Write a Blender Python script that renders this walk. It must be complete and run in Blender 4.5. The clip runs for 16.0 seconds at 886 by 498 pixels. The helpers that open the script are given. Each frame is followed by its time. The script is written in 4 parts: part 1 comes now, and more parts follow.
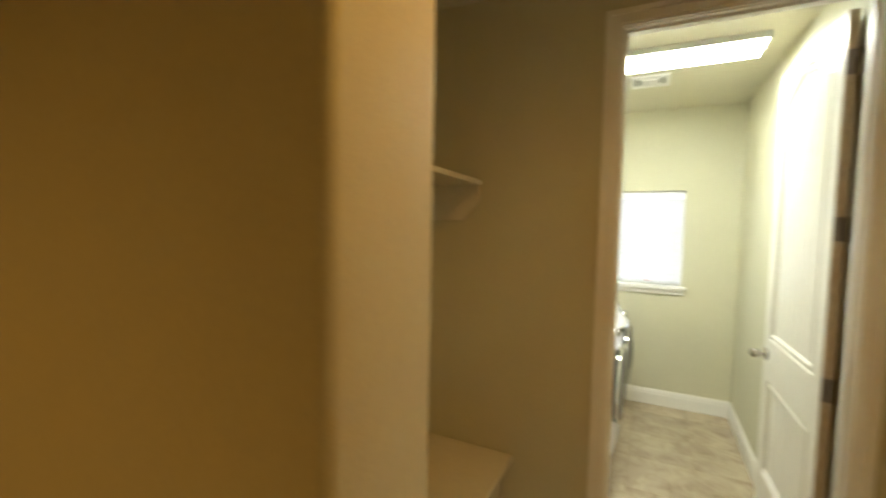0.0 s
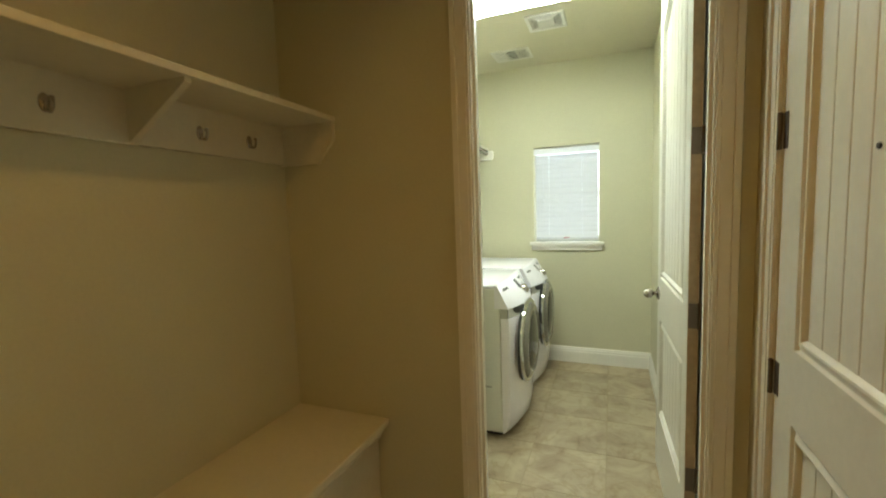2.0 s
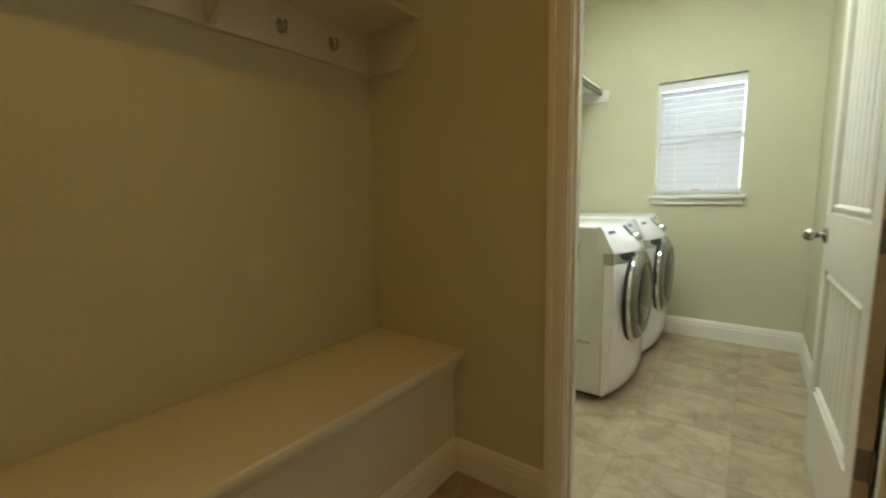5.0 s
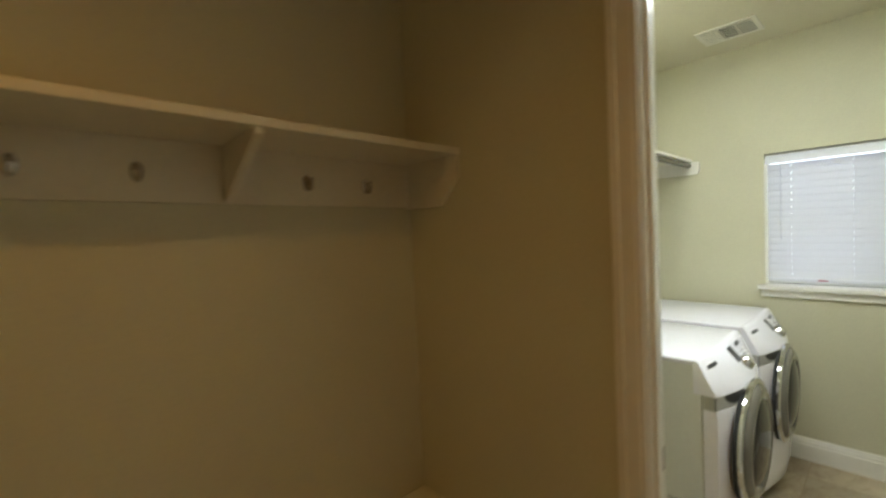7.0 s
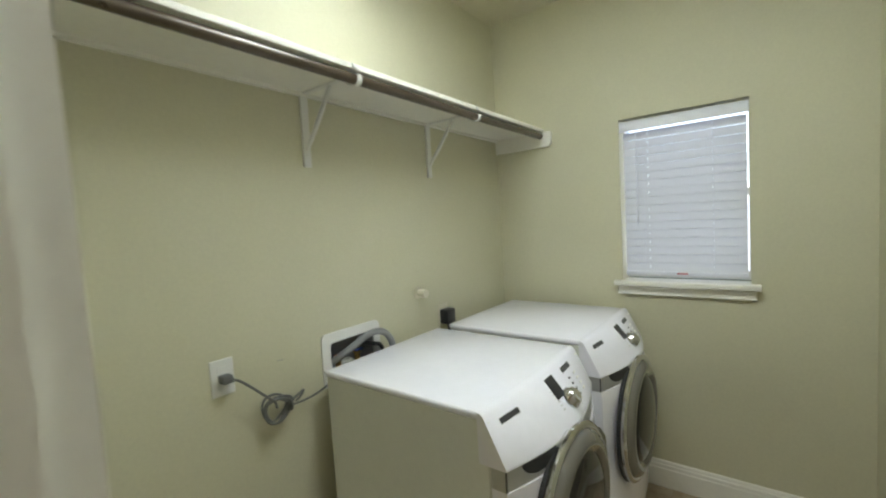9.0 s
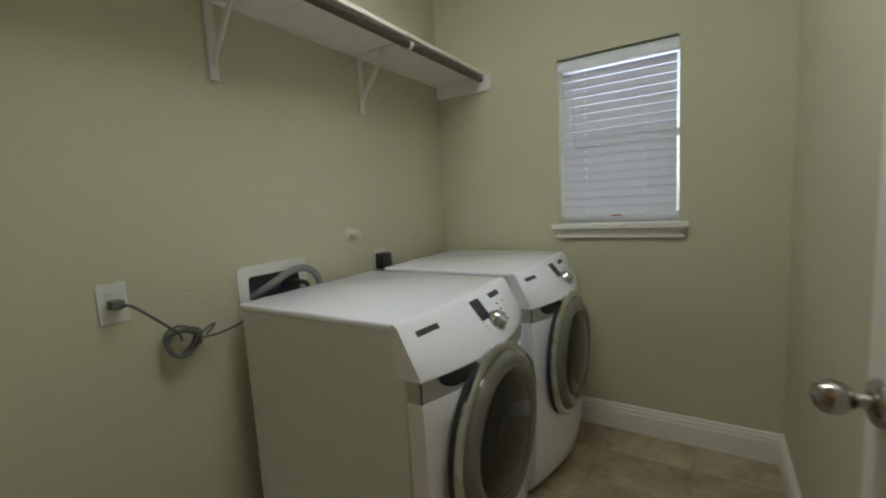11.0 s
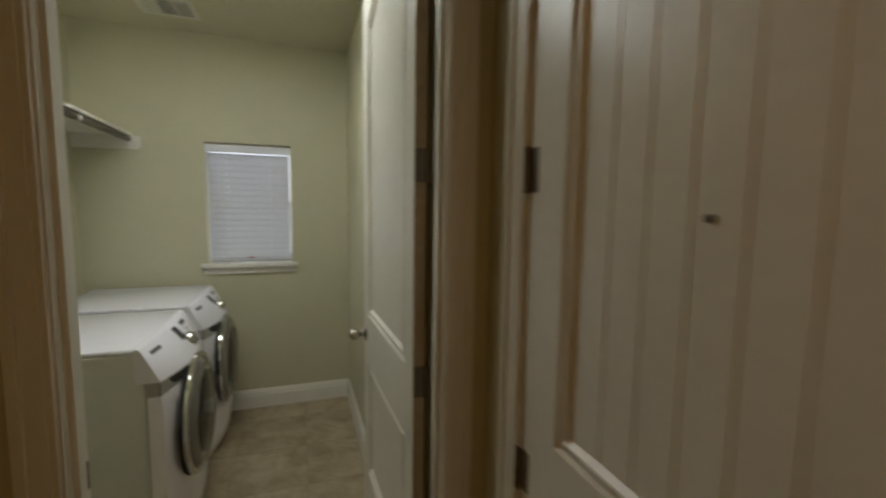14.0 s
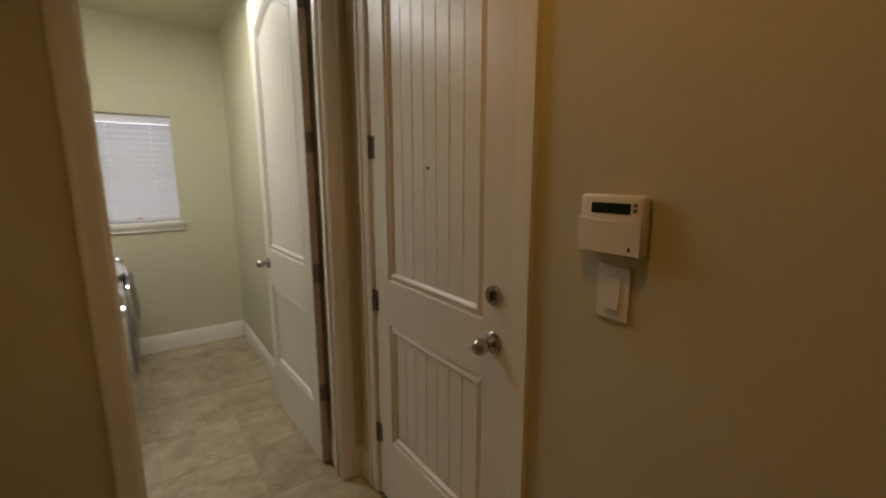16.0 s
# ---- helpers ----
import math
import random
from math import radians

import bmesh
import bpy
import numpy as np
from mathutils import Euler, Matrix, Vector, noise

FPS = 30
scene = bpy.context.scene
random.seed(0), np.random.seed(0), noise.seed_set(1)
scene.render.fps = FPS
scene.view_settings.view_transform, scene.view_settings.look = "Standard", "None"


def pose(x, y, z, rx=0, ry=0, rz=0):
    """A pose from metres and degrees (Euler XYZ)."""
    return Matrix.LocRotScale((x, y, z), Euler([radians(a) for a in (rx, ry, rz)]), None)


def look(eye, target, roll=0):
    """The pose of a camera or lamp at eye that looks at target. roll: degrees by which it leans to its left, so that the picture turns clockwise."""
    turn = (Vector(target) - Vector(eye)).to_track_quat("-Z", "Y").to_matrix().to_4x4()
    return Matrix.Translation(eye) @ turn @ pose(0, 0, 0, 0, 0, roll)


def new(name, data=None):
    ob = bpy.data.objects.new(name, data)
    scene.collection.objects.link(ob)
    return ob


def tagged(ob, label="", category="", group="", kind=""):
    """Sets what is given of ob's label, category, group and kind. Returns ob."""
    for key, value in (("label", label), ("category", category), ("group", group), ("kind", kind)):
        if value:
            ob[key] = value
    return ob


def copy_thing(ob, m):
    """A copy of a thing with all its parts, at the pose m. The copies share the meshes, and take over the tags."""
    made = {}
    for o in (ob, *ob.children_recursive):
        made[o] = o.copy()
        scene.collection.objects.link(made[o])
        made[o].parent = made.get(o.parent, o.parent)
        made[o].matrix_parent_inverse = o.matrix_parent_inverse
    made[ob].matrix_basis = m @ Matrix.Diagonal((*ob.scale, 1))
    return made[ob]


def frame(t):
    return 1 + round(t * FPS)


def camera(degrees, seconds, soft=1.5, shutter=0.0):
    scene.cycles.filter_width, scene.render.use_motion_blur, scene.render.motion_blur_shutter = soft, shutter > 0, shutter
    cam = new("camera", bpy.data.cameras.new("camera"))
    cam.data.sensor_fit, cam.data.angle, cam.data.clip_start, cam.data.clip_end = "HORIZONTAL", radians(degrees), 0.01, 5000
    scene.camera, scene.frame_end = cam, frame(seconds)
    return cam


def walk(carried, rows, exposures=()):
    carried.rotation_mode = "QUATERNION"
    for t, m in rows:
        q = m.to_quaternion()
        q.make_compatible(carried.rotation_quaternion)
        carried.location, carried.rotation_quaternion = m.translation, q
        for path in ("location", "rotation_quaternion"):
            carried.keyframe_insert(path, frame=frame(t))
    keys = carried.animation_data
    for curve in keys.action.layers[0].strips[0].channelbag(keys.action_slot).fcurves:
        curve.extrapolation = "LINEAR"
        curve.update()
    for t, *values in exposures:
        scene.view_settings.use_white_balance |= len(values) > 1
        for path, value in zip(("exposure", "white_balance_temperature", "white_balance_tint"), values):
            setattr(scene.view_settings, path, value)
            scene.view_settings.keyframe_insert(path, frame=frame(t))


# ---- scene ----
cam = camera(92.9, 16.0, 2.0, 0.7)
PATH = [
    (0, (0.217, 0.154, 1.614), (-0.67, 1.942, 1.491), 1.1),
    (0.5, (0.333, 0.158, 1.573), (-0.318, 2.043, 1.426), 0.8),
    (1, (0.409, 0.204, 1.531), (-0.199, 2.103, 1.378), 1.2),
    (1.5, (0.475, 0.368, 1.479), (-0.17, 2.256, 1.338), 0.1),
    (2, (0.563, 0.515, 1.415), (-0.18, 2.363, 1.229), -2.0),
    (2.5, (0.656, 0.611, 1.344), (-0.21, 2.406, 1.177), -1.2),
    (3, (0.718, 0.688, 1.26), (-0.252, 2.429, 1.1), -2.0),
    (3.5, (0.737, 0.743, 1.168), (-0.217, 2.483, 0.915), -3.4),
    (4, (0.718, 0.763, 1.115), (-0.263, 2.484, 0.844), -2.3),
    (4.5, (0.639, 0.734, 1.095), (-0.433, 2.401, 0.827), -1.5),
    (4.7, (0.604, 0.705, 1.103), (-0.519, 2.338, 0.835), -1.0),
    (6.8, (0.463, 0.901, 1.516), (-0.961, 2.301, 1.394), -4.6),
    (7, (0.492, 1.004, 1.542), (-0.974, 2.361, 1.455), -2.7),
    (7.5, (0.546, 1.33, 1.581), (-0.848, 2.763, 1.509), -3.2),
    (8, (0.58, 1.663, 1.54), (-0.693, 3.203, 1.466), -2.2),
    (8.5, (0.532, 1.899, 1.515), (-0.705, 3.467, 1.41), -2.9),
    (10.8, (0.583, 2.16, 1.259), (-0.54, 3.799, 1.032), -3.8),
    (11, (0.593, 2.14, 1.257), (-0.48, 3.812, 1.026), -3.4),
    (11.5, (0.602, 2.055, 1.274), (-0.308, 3.82, 1.041), -1.7),
    (12, (0.589, 1.917, 1.341), (-0.097, 3.781, 1.103), -0.0),
    (12.5, (0.598, 1.753, 1.407), (0.082, 3.674, 1.196), 0.3),
    (13, (0.551, 1.534, 1.482), (0.388, 3.519, 1.293), 1.6),
    (13.5, (0.501, 1.315, 1.496), (0.758, 3.289, 1.31), -0.1),
    (14, (0.517, 1.079, 1.504), (1.162, 2.962, 1.311), 0.8),
    (14.5, (0.489, 0.844, 1.493), (1.452, 2.577, 1.233), 0.8),
    (14.8, (0.399, 0.715, 1.462), (1.566, 2.32, 1.205), 0.7),
    (15, (0.38, 0.621, 1.449), (1.57, 2.192, 1.109), 0.5),
    (15.5, (0.306, 0.428, 1.444), (1.525, 1.965, 1.055), 0.7),
    (16, (0.174, 0.258, 1.477), (1.331, 1.851, 1.126), -0.1),
]
EXPOSURES = [(0, 1.82, 6900, 7), (1.0, 1.58, 6850, 2), (2.5, 1.28, 6750, -4), (3.5, 1.20, 6700, -5), (4.7, 1.20, 6650, 0), (7, 1.06, 6450, 9), (8.5, 0.84, 6250, 9),
             (11, -0.1, 6400, 11), (12.5, -0.08, 6400, 12), (13.5, -0.15, 6600, 12), (14.5, -0.1, 6800, 15), (15, 0.05, 6900, 18), (16, 0.48, 7050, 20)]
walk(cam, [(t, look(eye, target, roll)) for t, eye, target, roll in PATH], EXPOSURES)

# ---- light ----
world = bpy.data.worlds.new("world")
scene.world = world
world.use_nodes = True
wn = world.node_tree.nodes
sky = wn.new("ShaderNodeTexSky")
sky.sky_type, sky.sun_disc = "NISHITA", False
sky.sun_elevation, sky.sun_rotation = radians(45), radians(200)
wn["Background"].inputs["Strength"].default_value = 0.15
world.node_tree.links.new(sky.outputs["Color"], wn["Background"].inputs["Color"])
sun = new("sun", bpy.data.lights.new("sun", "SUN"))
sun.data.energy, sun.data.angle, sun.data.color = 0.8, radians(15), (1, 0.96, 0.9)
sun.matrix_world = look((4, -9, 12), (0, 4.4, 1.5))

day = new("window_daylight", bpy.data.lights.new("window_daylight", "AREA"))
day.data.shape, day.data.size, day.data.size_y, day.data.energy, day.data.color = "RECTANGLE", 0.55, 0.84, 1.9, (0.88, 0.90, 1.0)
day.matrix_world = look((0.188, 4.60, 1.515), (0.188, 4.0, 1.515))

# both lamps unseen; the second is a fill added to brighten the stub wall
for place, power, spread in (((0.36, 0.72, 2.63), 11.5, 165), ((-0.75, -0.75, 2.63), 19.0, 130)):
    lamp = new("unseen_hall_lamp", bpy.data.lights.new("unseen_hall_lamp", "SPOT"))
    lamp.data.energy, lamp.data.color, lamp.data.spot_size, lamp.data.spot_blend, lamp.data.shadow_soft_size = power, (1.0, 0.51, 0.118), radians(spread), 1.0, 0.04
    lamp.matrix_world = look(place, (place[0], place[1], 0))

TUBE_LIGHT = (0.93, 1.0, 0.985), 13.5      # fluorescent diffuser
HALL_LIGHT = (1.0, 0.51, 0.118), 4.0      # warm recessed lamps, both unseen, the second an added fill

# ---- materials ----
def material(name, color, rough=0.5, metal=0.0, grain=0.0, grain_scale=60.0, stain=0.0, stain_scale=2.5,
             bump=0.0, bump_scale=250.0, emit=None, spec=0.5, coat=0.0, island=0.0):
    m = bpy.data.materials.new(name)
    m.use_nodes = True
    n, l = m.node_tree.nodes, m.node_tree.links
    b = n["Principled BSDF"]
    b.inputs["Roughness"].default_value, b.inputs["Metallic"].default_value = rough, metal
    b.inputs["Specular IOR Level"].default_value, b.inputs["Coat Weight"].default_value = spec, coat
    b.inputs["Base Color"].default_value = (*color, 1)
    pos = n.new("ShaderNodeNewGeometry").outputs["Position"]
    if grain or stain:
        total = None
        for scale, amount in ((grain_scale, grain), (stain_scale, stain)):
            t = n.new("ShaderNodeTexNoise")
            t.inputs["Scale"].default_value, t.inputs["Detail"].default_value = scale, 4
            l.new(pos, t.inputs["Vector"])
            r = n.new("ShaderNodeMapRange")
            r.inputs["From Min"].default_value, r.inputs["From Max"].default_value = 0.25, 0.75
            r.inputs["To Min"].default_value, r.inputs["To Max"].default_value = 1 - amount, 1 + amount
            l.new(t.outputs["Fac"], r.inputs["Value"])
            if total is None:
                total = r.outputs["Result"]
            else:
                x = n.new("ShaderNodeMath")
                x.operation = "MULTIPLY"
                l.new(total, x.inputs[0]), l.new(r.outputs["Result"], x.inputs[1])
                total = x.outputs["Value"]
        mix = n.new("ShaderNodeVectorMath")
        mix.operation = "SCALE"
        mix.inputs[0].default_value = color
        l.new(total, mix.inputs["Scale"])
        l.new(mix.outputs["Vector"], b.inputs["Base Color"])
        rr = n.new("ShaderNodeMath")
        rr.operation, rr.use_clamp = "MULTIPLY", True
        rr.inputs[0].default_value = rough
        l.new(total, rr.inputs[1]), l.new(rr.outputs["Value"], b.inputs["Roughness"])
    if bump:
        t = n.new("ShaderNodeTexNoise")
        t.inputs["Scale"].default_value, t.inputs["Detail"].default_value = bump_scale, 3
        l.new(pos, t.inputs["Vector"])
        u = n.new("ShaderNodeBump")
        u.inputs["Strength"].default_value, u.inputs["Distance"].default_value = bump, 0.002
        l.new(t.outputs["Fac"], u.inputs["Height"]), l.new(u.outputs["Normal"], b.inputs["Normal"])
    if emit:
        b.inputs["Emission Color"].default_value, b.inputs["Emission Strength"].default_value = (*emit[0], 1), emit[1]
    return m


def tile_material():
    m = bpy.data.materials.new("stone_tile")
    m.use_nodes = True
    n, l = m.node_tree.nodes, m.node_tree.links
    b = n["Principled BSDF"]
    pos = n.new("ShaderNodeNewGeometry").outputs["Position"]
    rnd = n.new("ShaderNodeObjectInfo").outputs["Random"]
    far = n.new("ShaderNodeVectorMath")
    far.operation = "SCALE"
    far.inputs[0].default_value = (37, 23, 11)
    l.new(rnd, far.inputs["Scale"])
    at = n.new("ShaderNodeVectorMath")
    l.new(pos, at.inputs[0]), l.new(far.outputs["Vector"], at.inputs[1])
    cloud = n.new("ShaderNodeTexNoise")
    cloud.inputs["Scale"].default_value, cloud.inputs["Detail"].default_value = 4.6, 9
    cloud.inputs["Roughness"].default_value, cloud.inputs["Distortion"].default_value = 0.64, 0.9
    l.new(at.outputs["Vector"], cloud.inputs["Vector"])
    ramp = n.new("ShaderNodeValToRGB")
    e = ramp.color_ramp.elements
    e[0].position, e[0].color = 0.30, (0.25, 0.185, 0.112, 1)
    e[1].position, e[1].color = 0.68, (0.47, 0.40, 0.27, 1)
    e.new(0.46).color = (0.36, 0.29, 0.19, 1)
    l.new(cloud.outputs["Fac"], ramp.inputs["Fac"])
    vein = n.new("ShaderNodeTexNoise")
    vein.inputs["Scale"].default_value, vein.inputs["Detail"].default_value, vein.inputs["Distortion"].default_value = 3.0, 5, 2.2
    l.new(at.outputs["Vector"], vein.inputs["Vector"])
    band = n.new("ShaderNodeValToRGB")
    c = band.color_ramp.elements
    c[0].position, c[0].color = 0.47, (1, 1, 1, 1)
    c[1].position, c[1].color = 0.53, (1, 1, 1, 1)
    c.new(0.50).color = (0.86, 0.83, 0.76, 1)
    l.new(vein.outputs["Fac"], band.inputs["Fac"])
    mul = n.new("ShaderNodeMix")
    mul.data_type, mul.blend_type = "RGBA", "MULTIPLY"
    mul.inputs["Factor"].default_value = 1
    l.new(ramp.outputs["Color"], mul.inputs["A"]), l.new(band.outputs["Color"], mul.inputs["B"])
    tone = n.new("ShaderNodeMapRange")
    tone.inputs["To Min"].default_value, tone.inputs["To Max"].default_value = 0.9, 1.08
    l.new(rnd, tone.inputs["Value"])
    out = n.new("ShaderNodeVectorMath")
    out.operation = "SCALE"
    l.new(mul.outputs["Result"], out.inputs[0]), l.new(tone.outputs["Result"], out.inputs["Scale"])
    l.new(out.outputs["Vector"], b.inputs["Base Color"])
    rough = n.new("ShaderNodeMapRange")
    rough.inputs["To Min"].default_value, rough.inputs["To Max"].default_value = 0.30, 0.55
    l.new(cloud.outputs["Fac"], rough.inputs["Value"]), l.new(rough.outputs["Result"], b.inputs["Roughness"])
    u = n.new("ShaderNodeBump")
    u.inputs["Strength"].default_value, u.inputs["Distance"].default_value = 0.25, 0.002
    l.new(cloud.outputs["Fac"], u.inputs["Height"]), l.new(u.outputs["Normal"], b.inputs["Normal"])
    return m


def glass_material(name, color, rough=0.02):
    m = bpy.data.materials.new(name)
    m.use_nodes = True
    b = m.node_tree.nodes["Principled BSDF"]
    b.inputs["Base Color"].default_value, b.inputs["Roughness"].default_value = (*color, 1), rough
    b.inputs["Transmission Weight"].default_value, b.inputs["IOR"].default_value = 1.0, 1.45
    return m


def slat_material():
    m = bpy.data.materials.new("blind_slat")
    m.use_nodes = True
    n, l = m.node_tree.nodes, m.node_tree.links
    b = n["Principled BSDF"]
    b.inputs["Base Color"].default_value, b.inputs["Roughness"].default_value = (0.74, 0.74, 0.76, 1), 0.45
    thin = n.new("ShaderNodeBsdfTranslucent")
    thin.inputs["Color"].default_value = (0.78, 0.80, 0.85, 1)
    mix = n.new("ShaderNodeMixShader")
    mix.inputs["Fac"].default_value = 0.24
    l.new(b.outputs["BSDF"], mix.inputs[1]), l.new(thin.outputs["BSDF"], mix.inputs[2])
    l.new(mix.outputs["Shader"], n["Material Output"].inputs["Surface"])
    return m


PAINT = material("wall_paint", (0.585, 0.56, 0.405), 0.62, grain=0.03, grain_scale=90, stain=0.05, stain_scale=1.6, bump=0.24, bump_scale=160)
CEIL = material("ceiling_paint", (0.60, 0.565, 0.42), 0.75, grain=0.03, stain=0.04, bump=0.45, bump_scale=140)
TRIM = material("white_trim_paint", (0.82, 0.80, 0.73), 0.32, grain=0.02, grain_scale=40, stain=0.04, stain_scale=3, bump=0.06, bump_scale=60)
CREAM = material("cream_joinery_paint", (0.69, 0.645, 0.51), 0.4, grain=0.03, grain_scale=45, stain=0.05, stain_scale=3, bump=0.08, bump_scale=70)
DOORP = material("door_paint", (0.78, 0.755, 0.68), 0.34, grain=0.03, grain_scale=35, stain=0.05, stain_scale=2, bump=0.10, bump_scale=90)
EDGE = material("bare_door_edge", (0.46, 0.36, 0.24), 0.6, grain=0.12, grain_scale=45, bump=0.2)
TILE = tile_material()
GROUT = material("grout", (0.34, 0.28, 0.185), 0.9, grain=0.12, bump=0.5, bump_scale=300)
BRONZE = material("hinge_metal", (0.20, 0.165, 0.135), 0.42, 0.85, grain=0.1, grain_scale=150)
NICKEL = material("satin_nickel", (0.46, 0.43, 0.40), 0.2, 1.0, grain=0.05, grain_scale=120)
CHROME = material("chrome_trim", (0.68, 0.68, 0.69), 0.09, 1.0)
SILVER = material("silver_plastic", (0.47, 0.465, 0.45), 0.34, 0.35, grain=0.03)
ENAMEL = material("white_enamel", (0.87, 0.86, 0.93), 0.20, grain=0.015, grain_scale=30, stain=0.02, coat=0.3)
# cabinet sides: darker, yellower and rougher than the lid and front
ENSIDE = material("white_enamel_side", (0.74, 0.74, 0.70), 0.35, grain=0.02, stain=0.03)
SMOKE = material("smoked_door_plastic", (0.165, 0.155, 0.135), 0.07, spec=0.6, coat=0.5)
DARK = material("dark_drum_glass", (0.030, 0.027, 0.025), 0.07, spec=0.4)
BLACK = material("black_plastic", (0.018, 0.018, 0.02), 0.35)
GREYINK = material("grey_print", (0.045, 0.045, 0.05), 0.5)
RUBBER = material("dark_rubber", (0.03, 0.03, 0.03), 0.7)
RODM = material("dark_bronze_rod", (0.085, 0.062, 0.043), 0.28, 0.3, grain=0.03, grain_scale=40, coat=0.3)
WPLAST = material("white_plastic", (0.74, 0.73, 0.70), 0.38, grain=0.015)
GCORD = material("grey_cord", (0.13, 0.13, 0.125), 0.5, grain=0.1, grain_scale=200)
HOSE = material("grey_hose", (0.24, 0.24, 0.25), 0.5, grain=0.06)
BRASS = material("brass_valve", (0.50, 0.34, 0.14), 0.35, 1.0)
REDP = material("red_plastic", (0.42, 0.03, 0.05), 0.4)
BLUEP = material("blue_plastic", (0.04, 0.08, 0.35), 0.4)
LCD = material("green_display", (0.006, 0.022, 0.008), 0.15)
GLASS = glass_material("window_glass", (0.96, 0.98, 0.98))
SLAT = slat_material()
TUBE = material("lit_diffuser", (0.85, 0.85, 0.82), 0.5, emit=TUBE_LIGHT)
BULB = material("lit_lamp_lens", (0.9, 0.85, 0.75), 0.5, emit=HALL_LIGHT)
BLINDW = material("white_blind_plastic", (0.78, 0.79, 0.84), 0.4, grain=0.015)
STEEL = material("white_fixture_metal", (0.62, 0.62, 0.58), 0.4)
DUCT_SHADE = material("duct_shade", (0.05, 0.05, 0.045), 0.8)
VENT = material("vent_metal", (0.68, 0.66, 0.58), 0.4, grain=0.03)
GROUND = material("outdoor_ground", (0.14, 0.16, 0.07), 0.9, grain=0.3, grain_scale=6)


# ---- mesh helpers ----
def box(bm, x0, x1, y0, y1, z0, z1, bevel=0.0, seg=1):
    made = bmesh.ops.create_cube(bm, size=1, matrix=Matrix.Translation(((x0 + x1) / 2, (y0 + y1) / 2, (z0 + z1) / 2)) @ Matrix.Diagonal((abs(x1 - x0), abs(y1 - y0), abs(z1 - z0), 1)))
    if bevel:
        edges = {e for v in made["verts"] for e in v.link_edges}
        bmesh.ops.bevel(bm, geom=list(edges), offset=bevel, segments=seg, affect="EDGES", profile=0.5)
    return bm


def boxes(*specs, bevel=0.0, seg=1):
    bm = bmesh.new()
    for s in specs:
        box(bm, *s, bevel=bevel, seg=seg)
    return bm


def lathe(profile, axis="z", steps=32, at=(0, 0, 0)):
    """Turn (radius, height) pairs round an axis."""
    bm = bmesh.new()
    rings = []
    for r, h in profile:
        ring = []
        for k in range(steps):
            a = 2 * math.pi * k / steps
            u, v = r * math.cos(a), r * math.sin(a)
            p = {"z": (u, v, h), "x": (h, u, v), "y": (v, h, u)}[axis]
            ring.append(bm.verts.new(Vector(p) + Vector(at)))
        rings.append(ring)
    for a, b in zip(rings, rings[1:]):
        for k in range(steps):
            bm.faces.new((a[k], a[(k + 1) % steps], b[(k + 1) % steps], b[k]))
    if profile[0][0] > 0.001 and profile[-1][0] > 0.001:
        for k in range(steps):
            bm.faces.new((rings[-1][k], rings[-1][(k + 1) % steps], rings[0][(k + 1) % steps], rings[0][k]))
    bmesh.ops.remove_doubles(bm, verts=bm.verts, dist=1e-5)
    return bm


def tube(points, r, steps=10, bm=None):
    """A round cord along points, smoothed by a spline."""
    bm = bm or bmesh.new()
    p = [Vector(q) for q in points]
    fine = []
    for i in range(len(p) - 1):
        a, b, c, d = p[max(i - 1, 0)], p[i], p[i + 1], p[min(i + 2, len(p) - 1)]
        for k in range(6):
            t = k / 6
            fine.append(0.5 * (2 * b + (c - a) * t + (2 * a - 5 * b + 4 * c - d) * t * t + (3 * b - a - 3 * c + d) * t ** 3))
    fine.append(p[-1])
    side, rings = None, []
    for i, q in enumerate(fine):
        way = (fine[min(i + 1, len(fine) - 1)] - fine[max(i - 1, 0)]).normalized()
        if side is None:
            side = way.orthogonal().normalized()
        side = (side - way * side.dot(way)).normalized()
        up = way.cross(side)
        rings.append([bm.verts.new(q + r * (math.cos(2 * math.pi * k / steps) * side + math.sin(2 * math.pi * k / steps) * up)) for k in range(steps)])
    for a, b in zip(rings, rings[1:]):
        for k in range(steps):
            bm.faces.new((a[k], a[(k + 1) % steps], b[(k + 1) % steps], b[k]))
    bm.faces.new(list(reversed(rings[0]))), bm.faces.new(rings[-1])
    return bm


def prism(outline, axis, a, b, bm=None):
    """Extrude an outline between a and b along an axis. Outline pairs: (y, z) for x, (x, z) for y, (x, y) for z."""
    bm = bm or bmesh.new()
    put = {"x": lambda p, h: (h, p[0], p[1]), "y": lambda p, h: (p[0], h, p[1]), "z": lambda p, h: (p[0], p[1], h)}[axis]
    lo, hi = [bm.verts.new(put(p, a)) for p in outline], [bm.verts.new(put(p, b)) for p in outline]
    k = len(outline)
    bm.faces.new(lo), bm.faces.new(list(reversed(hi)))
    for i in range(k):
        bm.faces.new((lo[i], hi[i], hi[(i + 1) % k], lo[(i + 1) % k]))
    return bm


def part(name, bm, mat, parent=None, label="", smooth=False):
    bmesh.ops.recalc_face_normals(bm, faces=bm.faces)
    me = bpy.data.meshes.new(name)
    bm.to_mesh(me)
    bm.free()
    me.materials.append(mat)
    if smooth:
        me.shade_smooth()
        me.set_sharp_from_angle(angle=radians(40))
    ob = new(name, me)
    if parent:
        ob.parent = parent
    if label:
        ob["label"] = label
    return ob


def thing(name, m, label, category, group="", kind=""):
    ob = new(name)
    ob.matrix_world = m
    return tagged(ob, label, category, group, kind)


def structure(name, bm, mat, label, category, smooth=False):
    return tagged(part(name, bm, mat, None, "", smooth), label, category, "", "structure")


